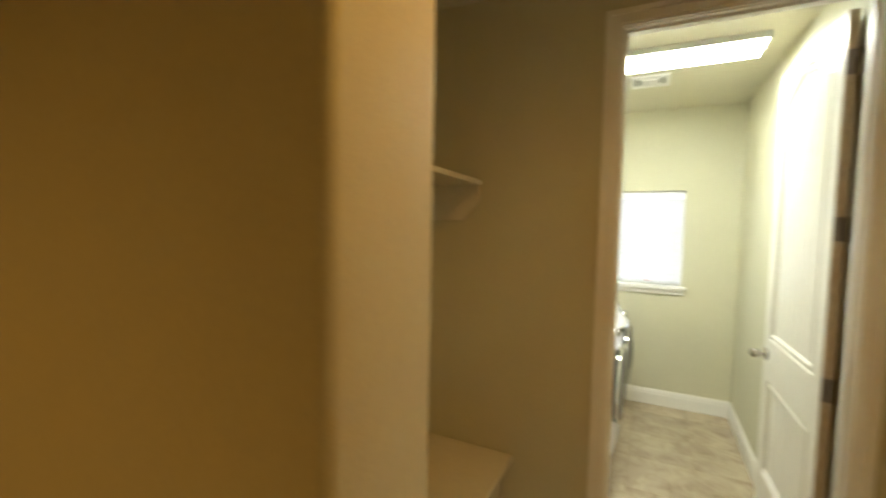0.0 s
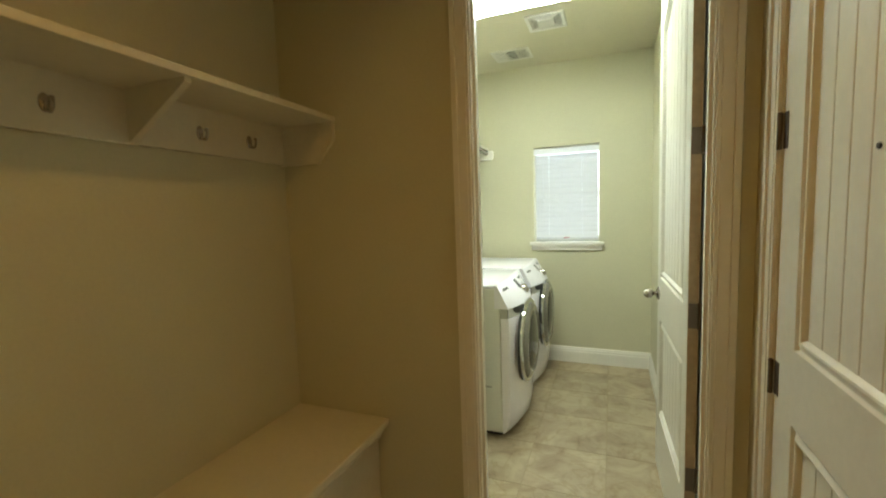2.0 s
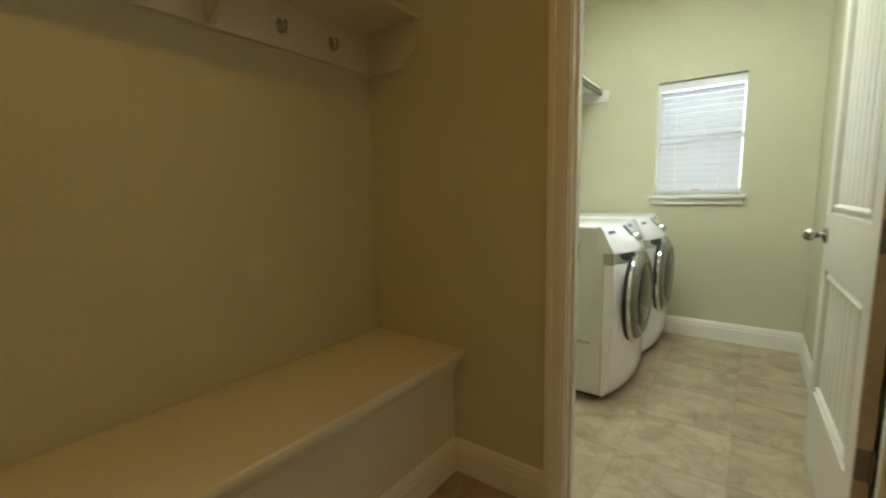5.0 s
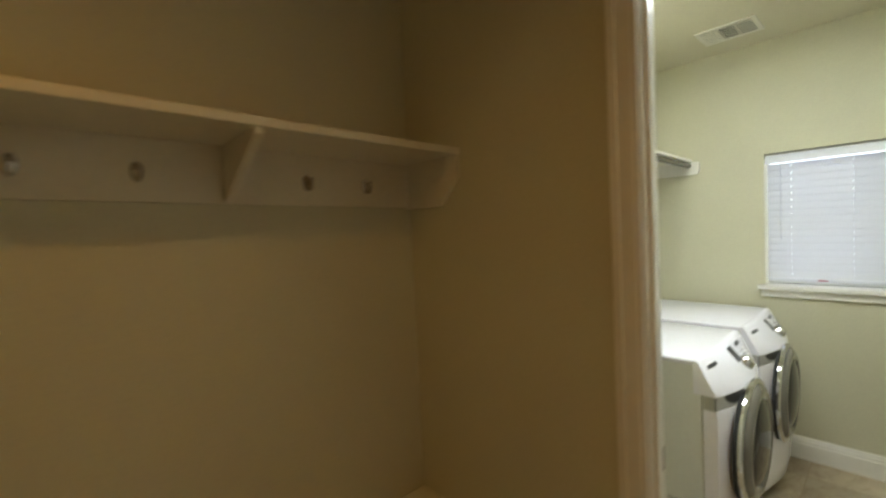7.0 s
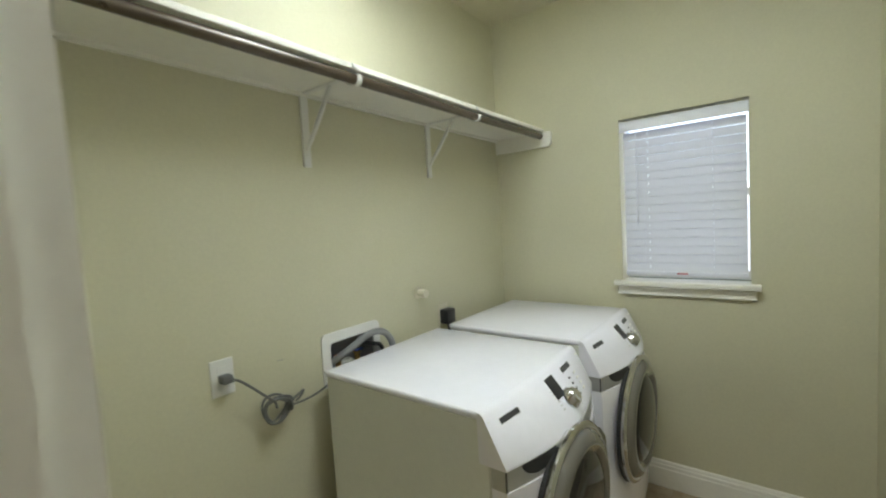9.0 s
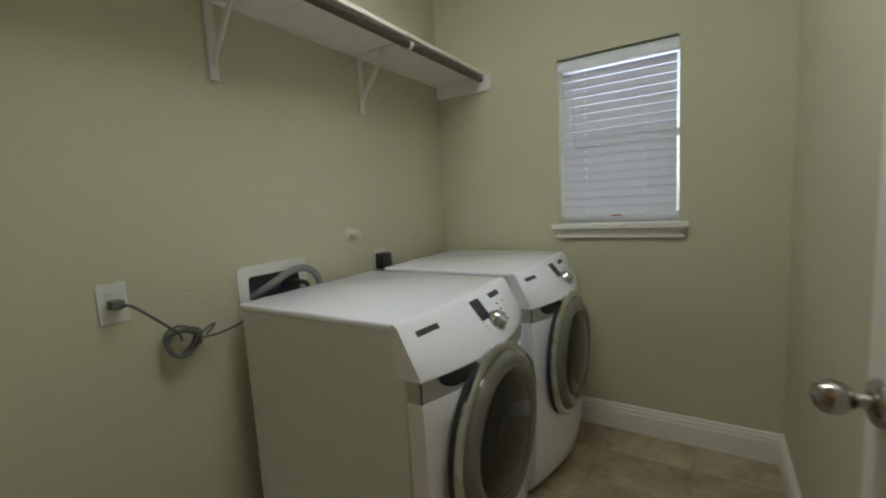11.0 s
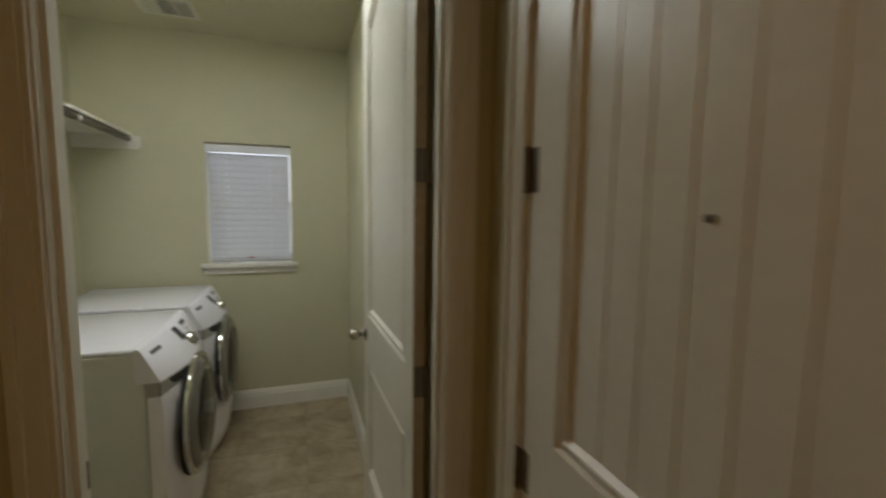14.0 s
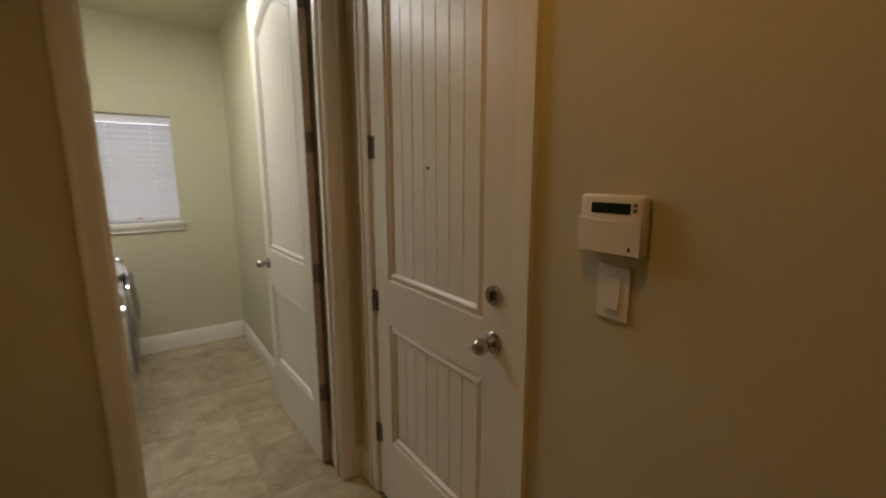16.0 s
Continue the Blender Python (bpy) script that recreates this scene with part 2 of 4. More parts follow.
# ---- plan ----
CEIL_Z = 2.645
WEST, EAST = -0.82, 0.875          # laundry
NORTH = 4.392
PART_S, PART_N = 2.035, 2.126        # partition between hall and laundry
HALL_E = 0.965                       # wall with the plank door
ALC_W = -0.80                      # back of the alcove
STUB_X, STUB_S, STUB_N = -0.049, 0.452, 0.668
DOOR_L, DOOR_R, DOOR_H = 0.083, 0.850, 2.410
HALL_W, HALL_S = -1.9, -1.7
GD_A, GD_B = 1.03, 1.85            # plank door opening in the hall's east wall
WIN_L, WIN_R, WIN_B, WIN_T = -0.09, 0.466, 1.095, 1.935

# ---- structure ----
floor = structure("floor", boxes((HALL_W, HALL_E + 0.2, HALL_S, NORTH + 0.1, -0.12, -0.0016)), GROUT, "beige stone-look tile floor with grey-tan grout", "floor")
structure("ceiling", boxes((HALL_W - 0.1, HALL_E + 0.2, HALL_S - 0.1, NORTH + 0.2, CEIL_Z, CEIL_Z + 0.12)), CEIL, "smooth beige painted drywall ceiling", "ceiling")
structure("wall_north", boxes((WEST - 0.12, WIN_L, NORTH, NORTH + 0.16, 0, CEIL_Z), (WIN_R, HALL_E + 0.2, NORTH, NORTH + 0.16, 0, CEIL_Z),
                              (WIN_L, WIN_R, NORTH, NORTH + 0.16, 0, WIN_B - 0.03), (WIN_L, WIN_R, NORTH, NORTH + 0.16, WIN_T, CEIL_Z)), PAINT,
          "pale beige painted drywall wall with a window opening", "wall")
BOX_Y, BOX_Z = 3.13, 0.955          # supply box in the west wall
structure("wall_west", boxes((WEST - 0.12, WEST, PART_N, BOX_Y - 0.118, 0, CEIL_Z), (WEST - 0.12, WEST, BOX_Y + 0.118, NORTH, 0, CEIL_Z),
                             (WEST - 0.12, WEST, BOX_Y - 0.118, BOX_Y + 0.118, 0, BOX_Z - 0.080), (WEST - 0.12, WEST, BOX_Y - 0.118, BOX_Y + 0.118, BOX_Z + 0.080, CEIL_Z)), PAINT, "pale beige painted laundry wall", "wall")
structure("wall_east", boxes((EAST, EAST + 0.12, PART_N, NORTH, 0, CEIL_Z)), PAINT, "pale beige painted laundry wall", "wall")
JT = 0.018
structure("wall_partition", boxes((HALL_W, DOOR_L - JT, PART_S, PART_N, 0, CEIL_Z), (DOOR_R + JT, HALL_E + 0.12, PART_S, PART_N, 0, CEIL_Z),
                                  (DOOR_L - JT, DOOR_R + JT, PART_S, PART_N, DOOR_H + JT, CEIL_Z)), PAINT, "beige painted partition wall with a doorway", "wall")
structure("wall_alcove_back", boxes((ALC_W - 0.12, ALC_W, STUB_N, PART_S, 0, CEIL_Z)), PAINT, "beige painted back wall of the bench alcove", "wall")
stub = bmesh.new()
R = 0.019
corner = [(HALL_W, STUB_S), (HALL_W, STUB_N), (STUB_X - R, STUB_N)]
corner += [(STUB_X - R + R * math.sin(a), STUB_N - R + R * math.cos(a)) for a in (radians(20 * k) for k in range(1, 5))] + [(STUB_X, STUB_N - R), (STUB_X, STUB_S + R)]
corner += [(STUB_X - R + R * math.cos(a), STUB_S + R - R * math.sin(a)) for a in (radians(20 * k) for k in range(1, 5))] + [(STUB_X - R, STUB_S)]
structure("wall_stub", prism(corner, "z", 0, CEIL_Z, stub), PAINT, "textured beige wall end with rounded drywall corners", "wall", True)
structure("wall_hall_east", boxes((HALL_E, HALL_E + 0.12, HALL_S, GD_A - JT, 0, CEIL_Z), (HALL_E, HALL_E + 0.12, GD_B + JT, PART_S, 0, CEIL_Z),
                                  (HALL_E, HALL_E + 0.12, GD_A - JT, GD_B + JT, DOOR_H + JT, CEIL_Z), (HALL_E + 0.12, HALL_E + 0.16, GD_A - 0.1, GD_B + 0.1, 0, DOOR_H + 0.1)), PAINT,
          "warm unseen beige painted wall closing off the hall", "wall")
# unseen walls, added to close the hall where it really runs on
structure("wall_hall_south", boxes((HALL_W, HALL_E, HALL_S - 0.1, HALL_S, 0, CEIL_Z)), PAINT, "unseen beige painted wall closing off the hall", "wall")
structure("wall_hall_west", boxes((HALL_W - 0.1, HALL_W, HALL_S, STUB_S, 0, CEIL_Z)), PAINT, "unseen beige painted wall closing off the hall", "wall")
structure("ground", boxes((-300, 300, NORTH + 0.2, 600, -0.6, -0.4)), GROUND, "plain ground outdoors behind the window", "ground")


def baseboard(name, p, q, inward, h=0.14):
    """A board with a stepped cap along a wall from p to q; inward is the way into the room."""
    (ax, ay), (bx, by) = p, q
    run = Vector((bx - ax, by - ay, 0))
    n = Vector((*inward, 0))
    outline = [(0, 0), (0.015, 0), (0.015, h - 0.042), (0.0125, h - 0.038), (0.0125, h - 0.022), (0.0085, h - 0.016), (0.0085, h - 0.008), (0.004, h), (0, h)]
    bm = bmesh.new()
    lo = [bm.verts.new(Vector((ax, ay, z)) + n * d) for d, z in outline]
    hi = [bm.verts.new(Vector((ax, ay, z)) + n * d + run) for d, z in outline]
    bm.faces.new(lo), bm.faces.new(list(reversed(hi)))
    for i in range(len(outline)):
        j = (i + 1) % len(outline)
        bm.faces.new((lo[i], hi[i], hi[j], lo[j]))
    return structure(name, bm, TRIM, "white painted baseboard with a stepped cap", "baseboard")


BENCH_X = -0.384
baseboard("baseboard_north", (WEST, NORTH), (EAST, NORTH), (0, -1))
baseboard("baseboard_west", (WEST, PART_N), (WEST, NORTH - 0.016), (1, 0))
baseboard("baseboard_east", (EAST, PART_N), (EAST, NORTH - 0.016), (-1, 0))
baseboard("baseboard_bench", (BENCH_X, STUB_N), (BENCH_X, PART_S), (1, 0))
baseboard("baseboard_partition", (BENCH_X + 0.016, PART_S), (DOOR_L - 0.073, PART_S), (0, -1))
baseboard("baseboard_corner", (DOOR_R + 0.066, PART_S), (HALL_E - 0.002, PART_S), (0, -1))
baseboard("baseboard_hall", (HALL_E, HALL_S), (HALL_E, GD_A - 0.075), (-1, 0))
baseboard("baseboard_hall_corner", (HALL_E, GD_B + 0.075), (HALL_E, PART_S - 0.016), (-1, 0))
baseboard("baseboard_stub", (STUB_X, STUB_S + 0.01), (STUB_X, STUB_N - 0.01), (1, 0))


def casing(name, axis, wall, way, a, b, top, w=0.066):
    """Stepped casing round an opening: a and b along the wall's run, wall is its face, way the side it stands proud of."""
    steps = [(0.0, 0.012, 0.0105), (0.012, w - 0.020, 0.0125), (w - 0.020, w, 0.019)]
    bm = bmesh.new()
    g = 0.005
    for o0, o1, d in steps:
        for r0, r1, z0, z1 in ((a - g - o1, a - g - o0, 0, top + g + o1), (b + g + o0, b + g + o1, 0, top + g + o1), (a - g - o0, b + g + o0, top + g + o0, top + g + o1)):
            lo, hi = sorted((wall, wall + way * d))
            box(bm, *((r0, r1, lo, hi) if axis == "x" else (lo, hi, r0, r1)), z0, z1, bevel=0.0008)
    return structure(name, bm, TRIM, "white painted stepped door casing", "door casing")


casing("trim_laundry_hall_side", "x", PART_S, -1, DOOR_L, DOOR_R, DOOR_H)
casing("trim_plank_door", "y", HALL_E, -1, GD_A, GD_B, DOOR_H)
structure("trim_laundry_jamb", boxes((DOOR_L - JT, DOOR_L, PART_S, PART_N, 0, DOOR_H), (DOOR_R, DOOR_R + JT, PART_S, PART_N, 0, DOOR_H), (DOOR_L - JT, DOOR_R + JT, PART_S, PART_N, DOOR_H, DOOR_H + JT),
                                     (DOOR_L, DOOR_L + 0.011, PART_S + 0.026, PART_N - 0.038, 0, DOOR_H), (DOOR_R - 0.011, DOOR_R, PART_S + 0.026, PART_N - 0.038, 0, DOOR_H), (DOOR_L, DOOR_R, PART_S + 0.026, PART_N - 0.038, DOOR_H - 0.011, DOOR_H)),
          TRIM, "white painted door jamb with a stop", "door jamb")
structure("trim_plank_door_jamb", boxes((HALL_E, HALL_E + 0.12, GD_A - JT, GD_A, 0, DOOR_H), (HALL_E, HALL_E + 0.12, GD_B, GD_B + JT, 0, DOOR_H), (HALL_E, HALL_E + 0.12, GD_A - JT, GD_B + JT, DOOR_H, DOOR_H + JT)),
          TRIM, "white painted door jamb", "door jamb")
structure("threshold", boxes((HALL_E - 0.012, HALL_E + 0.1, GD_A, GD_B, 0, 0.010), bevel=0.003), BRONZE, "dark metal threshold under the plank door", "threshold")
strike = tagged(part("strike_plate", boxes((DOOR_L, DOOR_L + 0.002, PART_N - 0.032, PART_N - 0.004, 0.90, 0.96)), BRONZE), "dark metal strike plate on the door jamb", "strike plate")


# ---- doors ----
def arch_outline(u0, u1, z0, z1, rise):
    """A panel's outline; rise: how much its top bows up."""
    pts = [(u0, z0), (u1, z0)]
    k = 14 if rise else 1
    for i in range(k + 1):
        s = i / k
        pts.append((u1 + (u0 - u1) * s, z1 + rise * math.sin(math.pi * s) ** 1.3))
    return pts


def shrink(pts, d):
    cx, z0 = sum(p[0] for p in pts) / len(pts), min(p[1] for p in pts)
    u0, u1 = min(p[0] for p in pts), max(p[0] for p in pts)
    out = []
    for u, z in pts:
        nu = u0 + d + (u - u0) * (u1 - u0 - 2 * d) / (u1 - u0)
        out.append((nu, z0 + d if z == z0 else z - d))
    return out


def plank_door(name, w, h, planks, label, rails, rim):
    """Two-panel door: face at y = 0, thickness towards +y, u from 0 to w, foot at z = 0."""
    T = 0.035
    door = thing(name, Matrix(), label, "door", "", "structure")
    panels = [arch_outline(rim, w - rim, rails[0], rails[1], 0), arch_outline(rim, w - rim, rails[2], h - 0.160, 0.095)]
    bm = bmesh.new()
    loops = [[(0, 0), (w, 0), (w, h), (0, h)]] + panels
    edges = []
    for loop in loops:
        vs = [bm.verts.new((u, 0, z)) for u, z in loop]
        edges += [bm.edges.new((vs[i], vs[(i + 1) % len(vs)])) for i in range(len(vs))]
    bmesh.ops.triangle_fill(bm, use_beauty=True, use_dissolve=False, edges=edges)
    rings = [(0.003, 0.0095), (0.006, 0.0100), (0.014, 0.0055), (0.023, 0.0004), (0.028, 0.0010), (0.037, 0.0125)]
    for p in panels:
        prev = [bm.verts.new((u, 0, z)) for u, z in p]
        for d, depth in rings:
            cur = [bm.verts.new((u, depth, z)) for u, z in shrink(p, d)]
            for i in range(len(p)):
                j = (i + 1) % len(p)
                bm.faces.new((prev[i], prev[j], cur[j], cur[i]))
            prev = cur
        back = [bm.verts.new((v.co.x, 0.0145, v.co.z)) for v in prev]
        for i in range(len(p)):
            j = (i + 1) % len(p)
            bm.faces.new((prev[i], prev[j], back[j], back[i]))
        bm.faces.new(back)
    for a, b in (((0, 0, 0), (w, 0, 0)), ((w, 0, 0), (w, 0, h)), ((w, 0, h), (0, 0, h)), ((0, 0, h), (0, 0, 0))):
        a, b = Vector(a), Vector(b)
        d = Vector((0, T, 0))
        bm.faces.new([bm.verts.new(q) for q in (a, b, b + d, a + d)])
    bm.faces.new([bm.verts.new((u, T, z)) for u, z in ((0, 0), (0, h), (w, h), (w, 0))])
    bmesh.ops.remove_doubles(bm, verts=bm.verts, dist=1e-5)
    part("slab", bm, DOORP, door)
    for p in panels:
        q = shrink(p, 0.037)
        u0, u1, z0 = q[0][0], q[1][0], q[0][1]
        top = sorted(q[2:])
        tops = ([t[0] for t in top], [t[1] for t in top])
        step = (u1 - u0) / planks
        for k in range(planks):
            a, b = u0 + k * step + 0.0014, u0 + (k + 1) * step - 0.0014
            us = [b + (a - b) * i / 4 for i in range(5)]
            outline = [(a, z0), (b, z0)] + [(u, float(np.interp(u, *tops))) for u in us]
            pb = bmesh.new()
            lo = [pb.verts.new((u, 0.0143, z)) for u, z in outline]
            mid = (a + b) / 2
            hi = [pb.verts.new((mid + (u - mid) * 0.955, 0.0115, z)) for u, z in outline]
            pb.faces.new(hi)
            for i in range(len(outline)):
                j = (i + 1) % len(outline)
                pb.faces.new((lo[i], lo[j], hi[j], hi[i]))
            part("plank", pb, DOORP, door)
    return door


def hinge(parent, u, z, leaf_u, leaf_y):
    """Hinge with a round knuckle at u and a leaf from leaf_u over leaf_y."""
    h = part("hinge", boxes((leaf_u[0], leaf_u[1], leaf_y[0], leaf_y[1], z - 0.045, z + 0.045), bevel=0.0008), BRONZE, parent, "dark metal butt hinge")
    k = part("knuckle", lathe([(0.0, -0.047), (0.0062, -0.046), (0.0062, 0.046), (0.0, 0.050)], "z", 14, (u[0], u[1], z)), BRONZE, h, "", True)
    return h


def knob(parent, u, z, name="knob", oval=False):
    """A round knob on a rose, standing out from the face towards -y."""
    rose = part("rose", lathe([(0.0, 0.0), (0.033, -0.001), (0.033, -0.005), (0.027, -0.011), (0.014, -0.014), (0.0, -0.014)], "y", 28, (u, 0, z)), NICKEL, parent, "satin nickel rose", True)
    prof = [(0.0, -0.012), (0.011, -0.013), (0.010, -0.026), (0.015, -0.030), (0.022, -0.039), (0.0248, -0.051), (0.0228, -0.063), (0.0155, -0.072), (0.0, -0.076)]
    k = part(name, lathe(prof, "y", 28, (u, 0, z)), NICKEL, parent, "satin nickel door knob", True)
    return k


# plank door in the hall's east wall: closed
GW = GD_B - GD_A - 0.008
gd = plank_door("door_1", GW, DOOR_H - 0.016, 7, "closed cream two-panel plank door with a peephole", (0.312, 0.853, 1.039), 0.118)
gd.matrix_world = pose(HALL_E + 0.003, GD_B - 0.004, 0.012, 0, 0, -90)
for z in (2.198, 1.571, 0.930, 0.308):
    hinge(gd, (-0.003, -0.009), z, (-0.001, 0.028), (-0.0015, 0.001))
gu = GD_B - 0.004 - 1.102
knob(gd, gu, 0.985)
part("deadbolt", lathe([(0.0, 0.0), (0.030, -0.001), (0.030, -0.008), (0.026, -0.013), (0.0, -0.014)], "y", 28, (gu, 0, 1.127)), NICKEL, gd, "satin nickel deadbolt rose", True)
part("thumb_turn", boxes((gu - 0.004, gu + 0.004, -0.026, -0.010, 1.127 - 0.014, 1.127 + 0.014), bevel=0.003, seg=2), NICKEL, gd, "satin nickel thumb turn")
part("peephole", lathe([(0.0, 0.007), (0.0055, 0.007), (0.0055, 0.0100), (0.004, 0.0117), (0.0, 0.0117)], "y", 18, (GD_B - 0.004 - 1.449, 0, 1.484)), BLACK, gd, "dark round peephole", True)

# laundry door: swung wide open against the east wall
LW, LA = 0.770, 1.8
ld = plank_door("door_2", LW, DOOR_H - 0.014, 7, "cream two-panel plank door standing wide open", (0.304, 0.804, 1.022), 0.090)
# u runs from the lock edge to the hinge edge
hx, hy = 0.8145, PART_N + 0.070
lx, ly = hx - LW * math.sin(radians(LA)), hy + LW * math.cos(radians(LA))
ld.matrix_world = pose(lx, ly, 0.012, 0, 0, -90 + LA)
part("hinge_edge", boxes((LW, LW + 0.0015, 0.001, 0.034, 0.0, DOOR_H - 0.016)), EDGE, ld, "bare wood hinge edge")
for z in (2.21, 1.607, 0.998, 0.385):
    hinge(ld, (LW + 0.006, 0.036), z, (LW + 0.001, LW + 0.0035), (0.002, 0.034))
knob(ld, 0.056, 0.935)
part("latch_plate", boxes((-0.0015, 0.0005, 0.006, 0.030, 0.91, 0.97)), NICKEL, ld, "nickel latch plate")

# ---- window ----
win = thing("window_1", Matrix(), "small white-framed window with a closed white blind", "window", "", "structure")
y0 = NORTH + 0.10
part("window_frame", boxes((WIN_L, WIN_L + 0.007, y0, y0 + 0.05, WIN_B, WIN_T), (WIN_R - 0.007, WIN_R, y0, y0 + 0.05, WIN_B, WIN_T), (WIN_L, WIN_R, y0 + 0.001, y0 + 0.05, WIN_T - 0.035, WIN_T - 0.001),
                           (WIN_L, WIN_R, y0 + 0.001, y0 + 0.05, WIN_B + 0.001, WIN_B + 0.045), (WIN_L, WIN_R, y0 + 0.004, y0 + 0.046, 1.50, 1.535)), WPLAST, win, "white vinyl window frame")
for z0, z1 in ((WIN_B + 0.045, 1.50), (1.535, WIN_T - 0.035)):
    g = part("pane", boxes((WIN_L + 0.007, WIN_R - 0.007, y0 + 0.022, y0 + 0.026, z0, z1)), GLASS, win)
    g.visible_shadow = False
part("window_sill", boxes((WIN_L - 0.038, WIN_R + 0.038, NORTH - 0.042, NORTH, WIN_B - 0.030, WIN_B - 0.002), (WIN_L, WIN_R, NORTH - 0.001, y0, WIN_B - 0.029, WIN_B - 0.003), bevel=0.005, seg=3), TRIM, win, "white painted sill")
part("apron", boxes((WIN_L - 0.022, WIN_R + 0.022, NORTH - 0.016, NORTH, WIN_B - 0.070, WIN_B - 0.030), (WIN_L - 0.024, WIN_R + 0.024, NORTH - 0.020, NORTH, WIN_B - 0.076, WIN_B - 0.068), bevel=0.003), TRIM, win, "white painted apron")

blind = thing("window_blind", pose(0, NORTH + 0.035, 0), "closed white faux-wood slatted blind in the window", "blind")
bl, br = WIN_L + 0.012, WIN_R - 0.011
part("headrail", boxes((bl + 0.004, br - 0.004, -0.012, 0.045, WIN_T - 0.050, WIN_T - 0.012)), BLINDW, blind)
part("valance", boxes((WIN_L + 0.002, WIN_R - 0.002, -0.033, -0.025, WIN_T - 0.066, WIN_T - 0.014), (WIN_L + 0.002, WIN_R - 0.002, -0.036, -0.025, WIN_T - 0.024, WIN_T - 0.015), bevel=0.002), BLINDW, blind, "white valance board")
SLATS = 17
pitch = (WIN_T - 0.066 - (WIN_B + 0.045)) / SLATS
sb = bmesh.new()
arc = [(0.025 * s, 0.0028 * (1 - s * s)) for s in (-1, -0.5, 0, 0.5, 1)]
box_out = [(a, b) for a, b in arc] + [(a, b - 0.0026) for a, b in reversed(arc)]
tilt = radians(60.5)
edges_out = [[(a, b) for a, b in q] + [(a, b - 0.0026) for a, b in reversed(q)] for q in ([arc[0], arc[1], (-0.006, 0.0026)], [(0.006, 0.0026), arc[3], arc[4]])]
SLOT_L, SLOT_R = bl + 0.115, br - 0.135      # cord slots
for x0, x1, outlines in ((bl, SLOT_L, [box_out]), (SLOT_L, SLOT_L + 0.004, edges_out), (SLOT_L + 0.004, SLOT_R, [box_out]),
                         (SLOT_R, SLOT_R + 0.004, edges_out), (SLOT_R + 0.004, br, [box_out])):
    for q in outlines:
        prism([(a * math.cos(tilt) - b * math.sin(tilt), a * math.sin(tilt) + b * math.cos(tilt)) for a, b in q], "x", x0, x1, sb)
first = part("slat", sb, SLAT, blind)
first.location = (0, 0.010, WIN_B + 0.045 + pitch * 0.5)
for k in range(1, SLATS):
    s = new("slat", first.data)
    s.parent = blind
    s.location = (0, 0.010, WIN_B + 0.045 + pitch * (k + 0.5))
    s.rotation_euler = (radians(random.uniform(-1.3, 1.3)), 0, 0)
part("bottom_rail", boxes((bl, br, -0.010, 0.030, WIN_B + 0.022, WIN_B + 0.044), bevel=0.004, seg=2), BLINDW, blind, "white bottom rail")
part("rail_tag", boxes((0.165, 0.212, -0.0108, -0.0095, WIN_B + 0.030, WIN_B + 0.037)), REDP, blind, "small red tag")
for x in (bl + 0.10, br - 0.13):
    part("ladder_cord", tube([(x, -0.016, WIN_T - 0.06), (x, -0.014, 1.5), (x, -0.013, WIN_B + 0.03)], 0.0012, 6), BLINDW, blind, "white ladder cord")
part("tilt_wand", tube([(bl + 0.07, -0.034, WIN_T - 0.06), (bl + 0.071, -0.036, 1.6), (bl + 0.072, -0.036, 1.38)], 0.0035, 8), BLINDW, blind, "clear tilt wand")

# ---- ceiling things ----
lf = thing("ceiling_light", pose(0.115, 3.055, CEIL_Z), "lit white fluorescent wraparound ceiling light", "ceiling light")
prof = [(-0.138, -0.006), (-0.138, -0.034), (-0.120, -0.046), (0.120, -0.046), (0.138, -0.034), (0.138, -0.006)]
part("diffuser", prism(prof, "x", -0.595, 0.595), TUBE, lf, "glowing acrylic diffuser")
for x in (-0.612, 0.596):
    part("end_cap", boxes((x, x + 0.016, -0.150, 0.150, -0.044, -0.0005), bevel=0.003), STEEL, lf, "white metal end cap")
for y in (-0.151, 0.139):
    part("side_rail", boxes((-0.596, 0.596, y, y + 0.012, -0.036, -0.0005), bevel=0.002), STEEL, lf, "white metal side rail")
part("housing", boxes((-0.594, 0.594, -0.138, 0.138, -0.0055, -0.0005)), STEEL, lf, "white metal housing")

reg = thing("ceiling_register", pose(-0.187, 4.028, CEIL_Z), "white metal ceiling air register with three louvre fields", "air vent")
w, d = 0.15, 0.125
part("frame", boxes((-w, w, -d, -d + 0.028, -0.008, -0.0005), (-w, w, d - 0.028, d, -0.008, -0.0005), (-w, -w + 0.024, -d + 0.028, d - 0.028, -0.008, -0.0005), (w - 0.024, w, -d + 0.028, d - 0.028, -0.008, -0.0005),
                    (-0.048, -0.040, -d + 0.028, d - 0.028, -0.008, -0.0005), (0.040, 0.048, -d + 0.028, d - 0.028, -0.008, -0.0005)), VENT, reg)
# no opening is cut: a near-black sheet gives the shade behind the louvres
part("duct", boxes((-w + 0.024, w - 0.024, -d + 0.028, d - 0.028, -0.0018, -0.0008)), DUCT_SHADE, reg, "dark sheet for the shade behind the louvres")
for k in range(7):
    y = -d + 0.038 + k * 0.029
    part("louvre", boxes((-0.125, -0.049, y, y + 0.022, -0.0075, -0.006)), VENT, reg)
    part("louvre", boxes((0.049, 0.125, y + 0.004, y + 0.014, -0.0075, -0.004)), VENT, reg)
for k in range(6):
    x = -0.034 + k * 0.0128
    part("louvre", boxes((x, x + 0.004, -d + 0.030, d - 0.030, -0.007, -0.003)), VENT, reg)

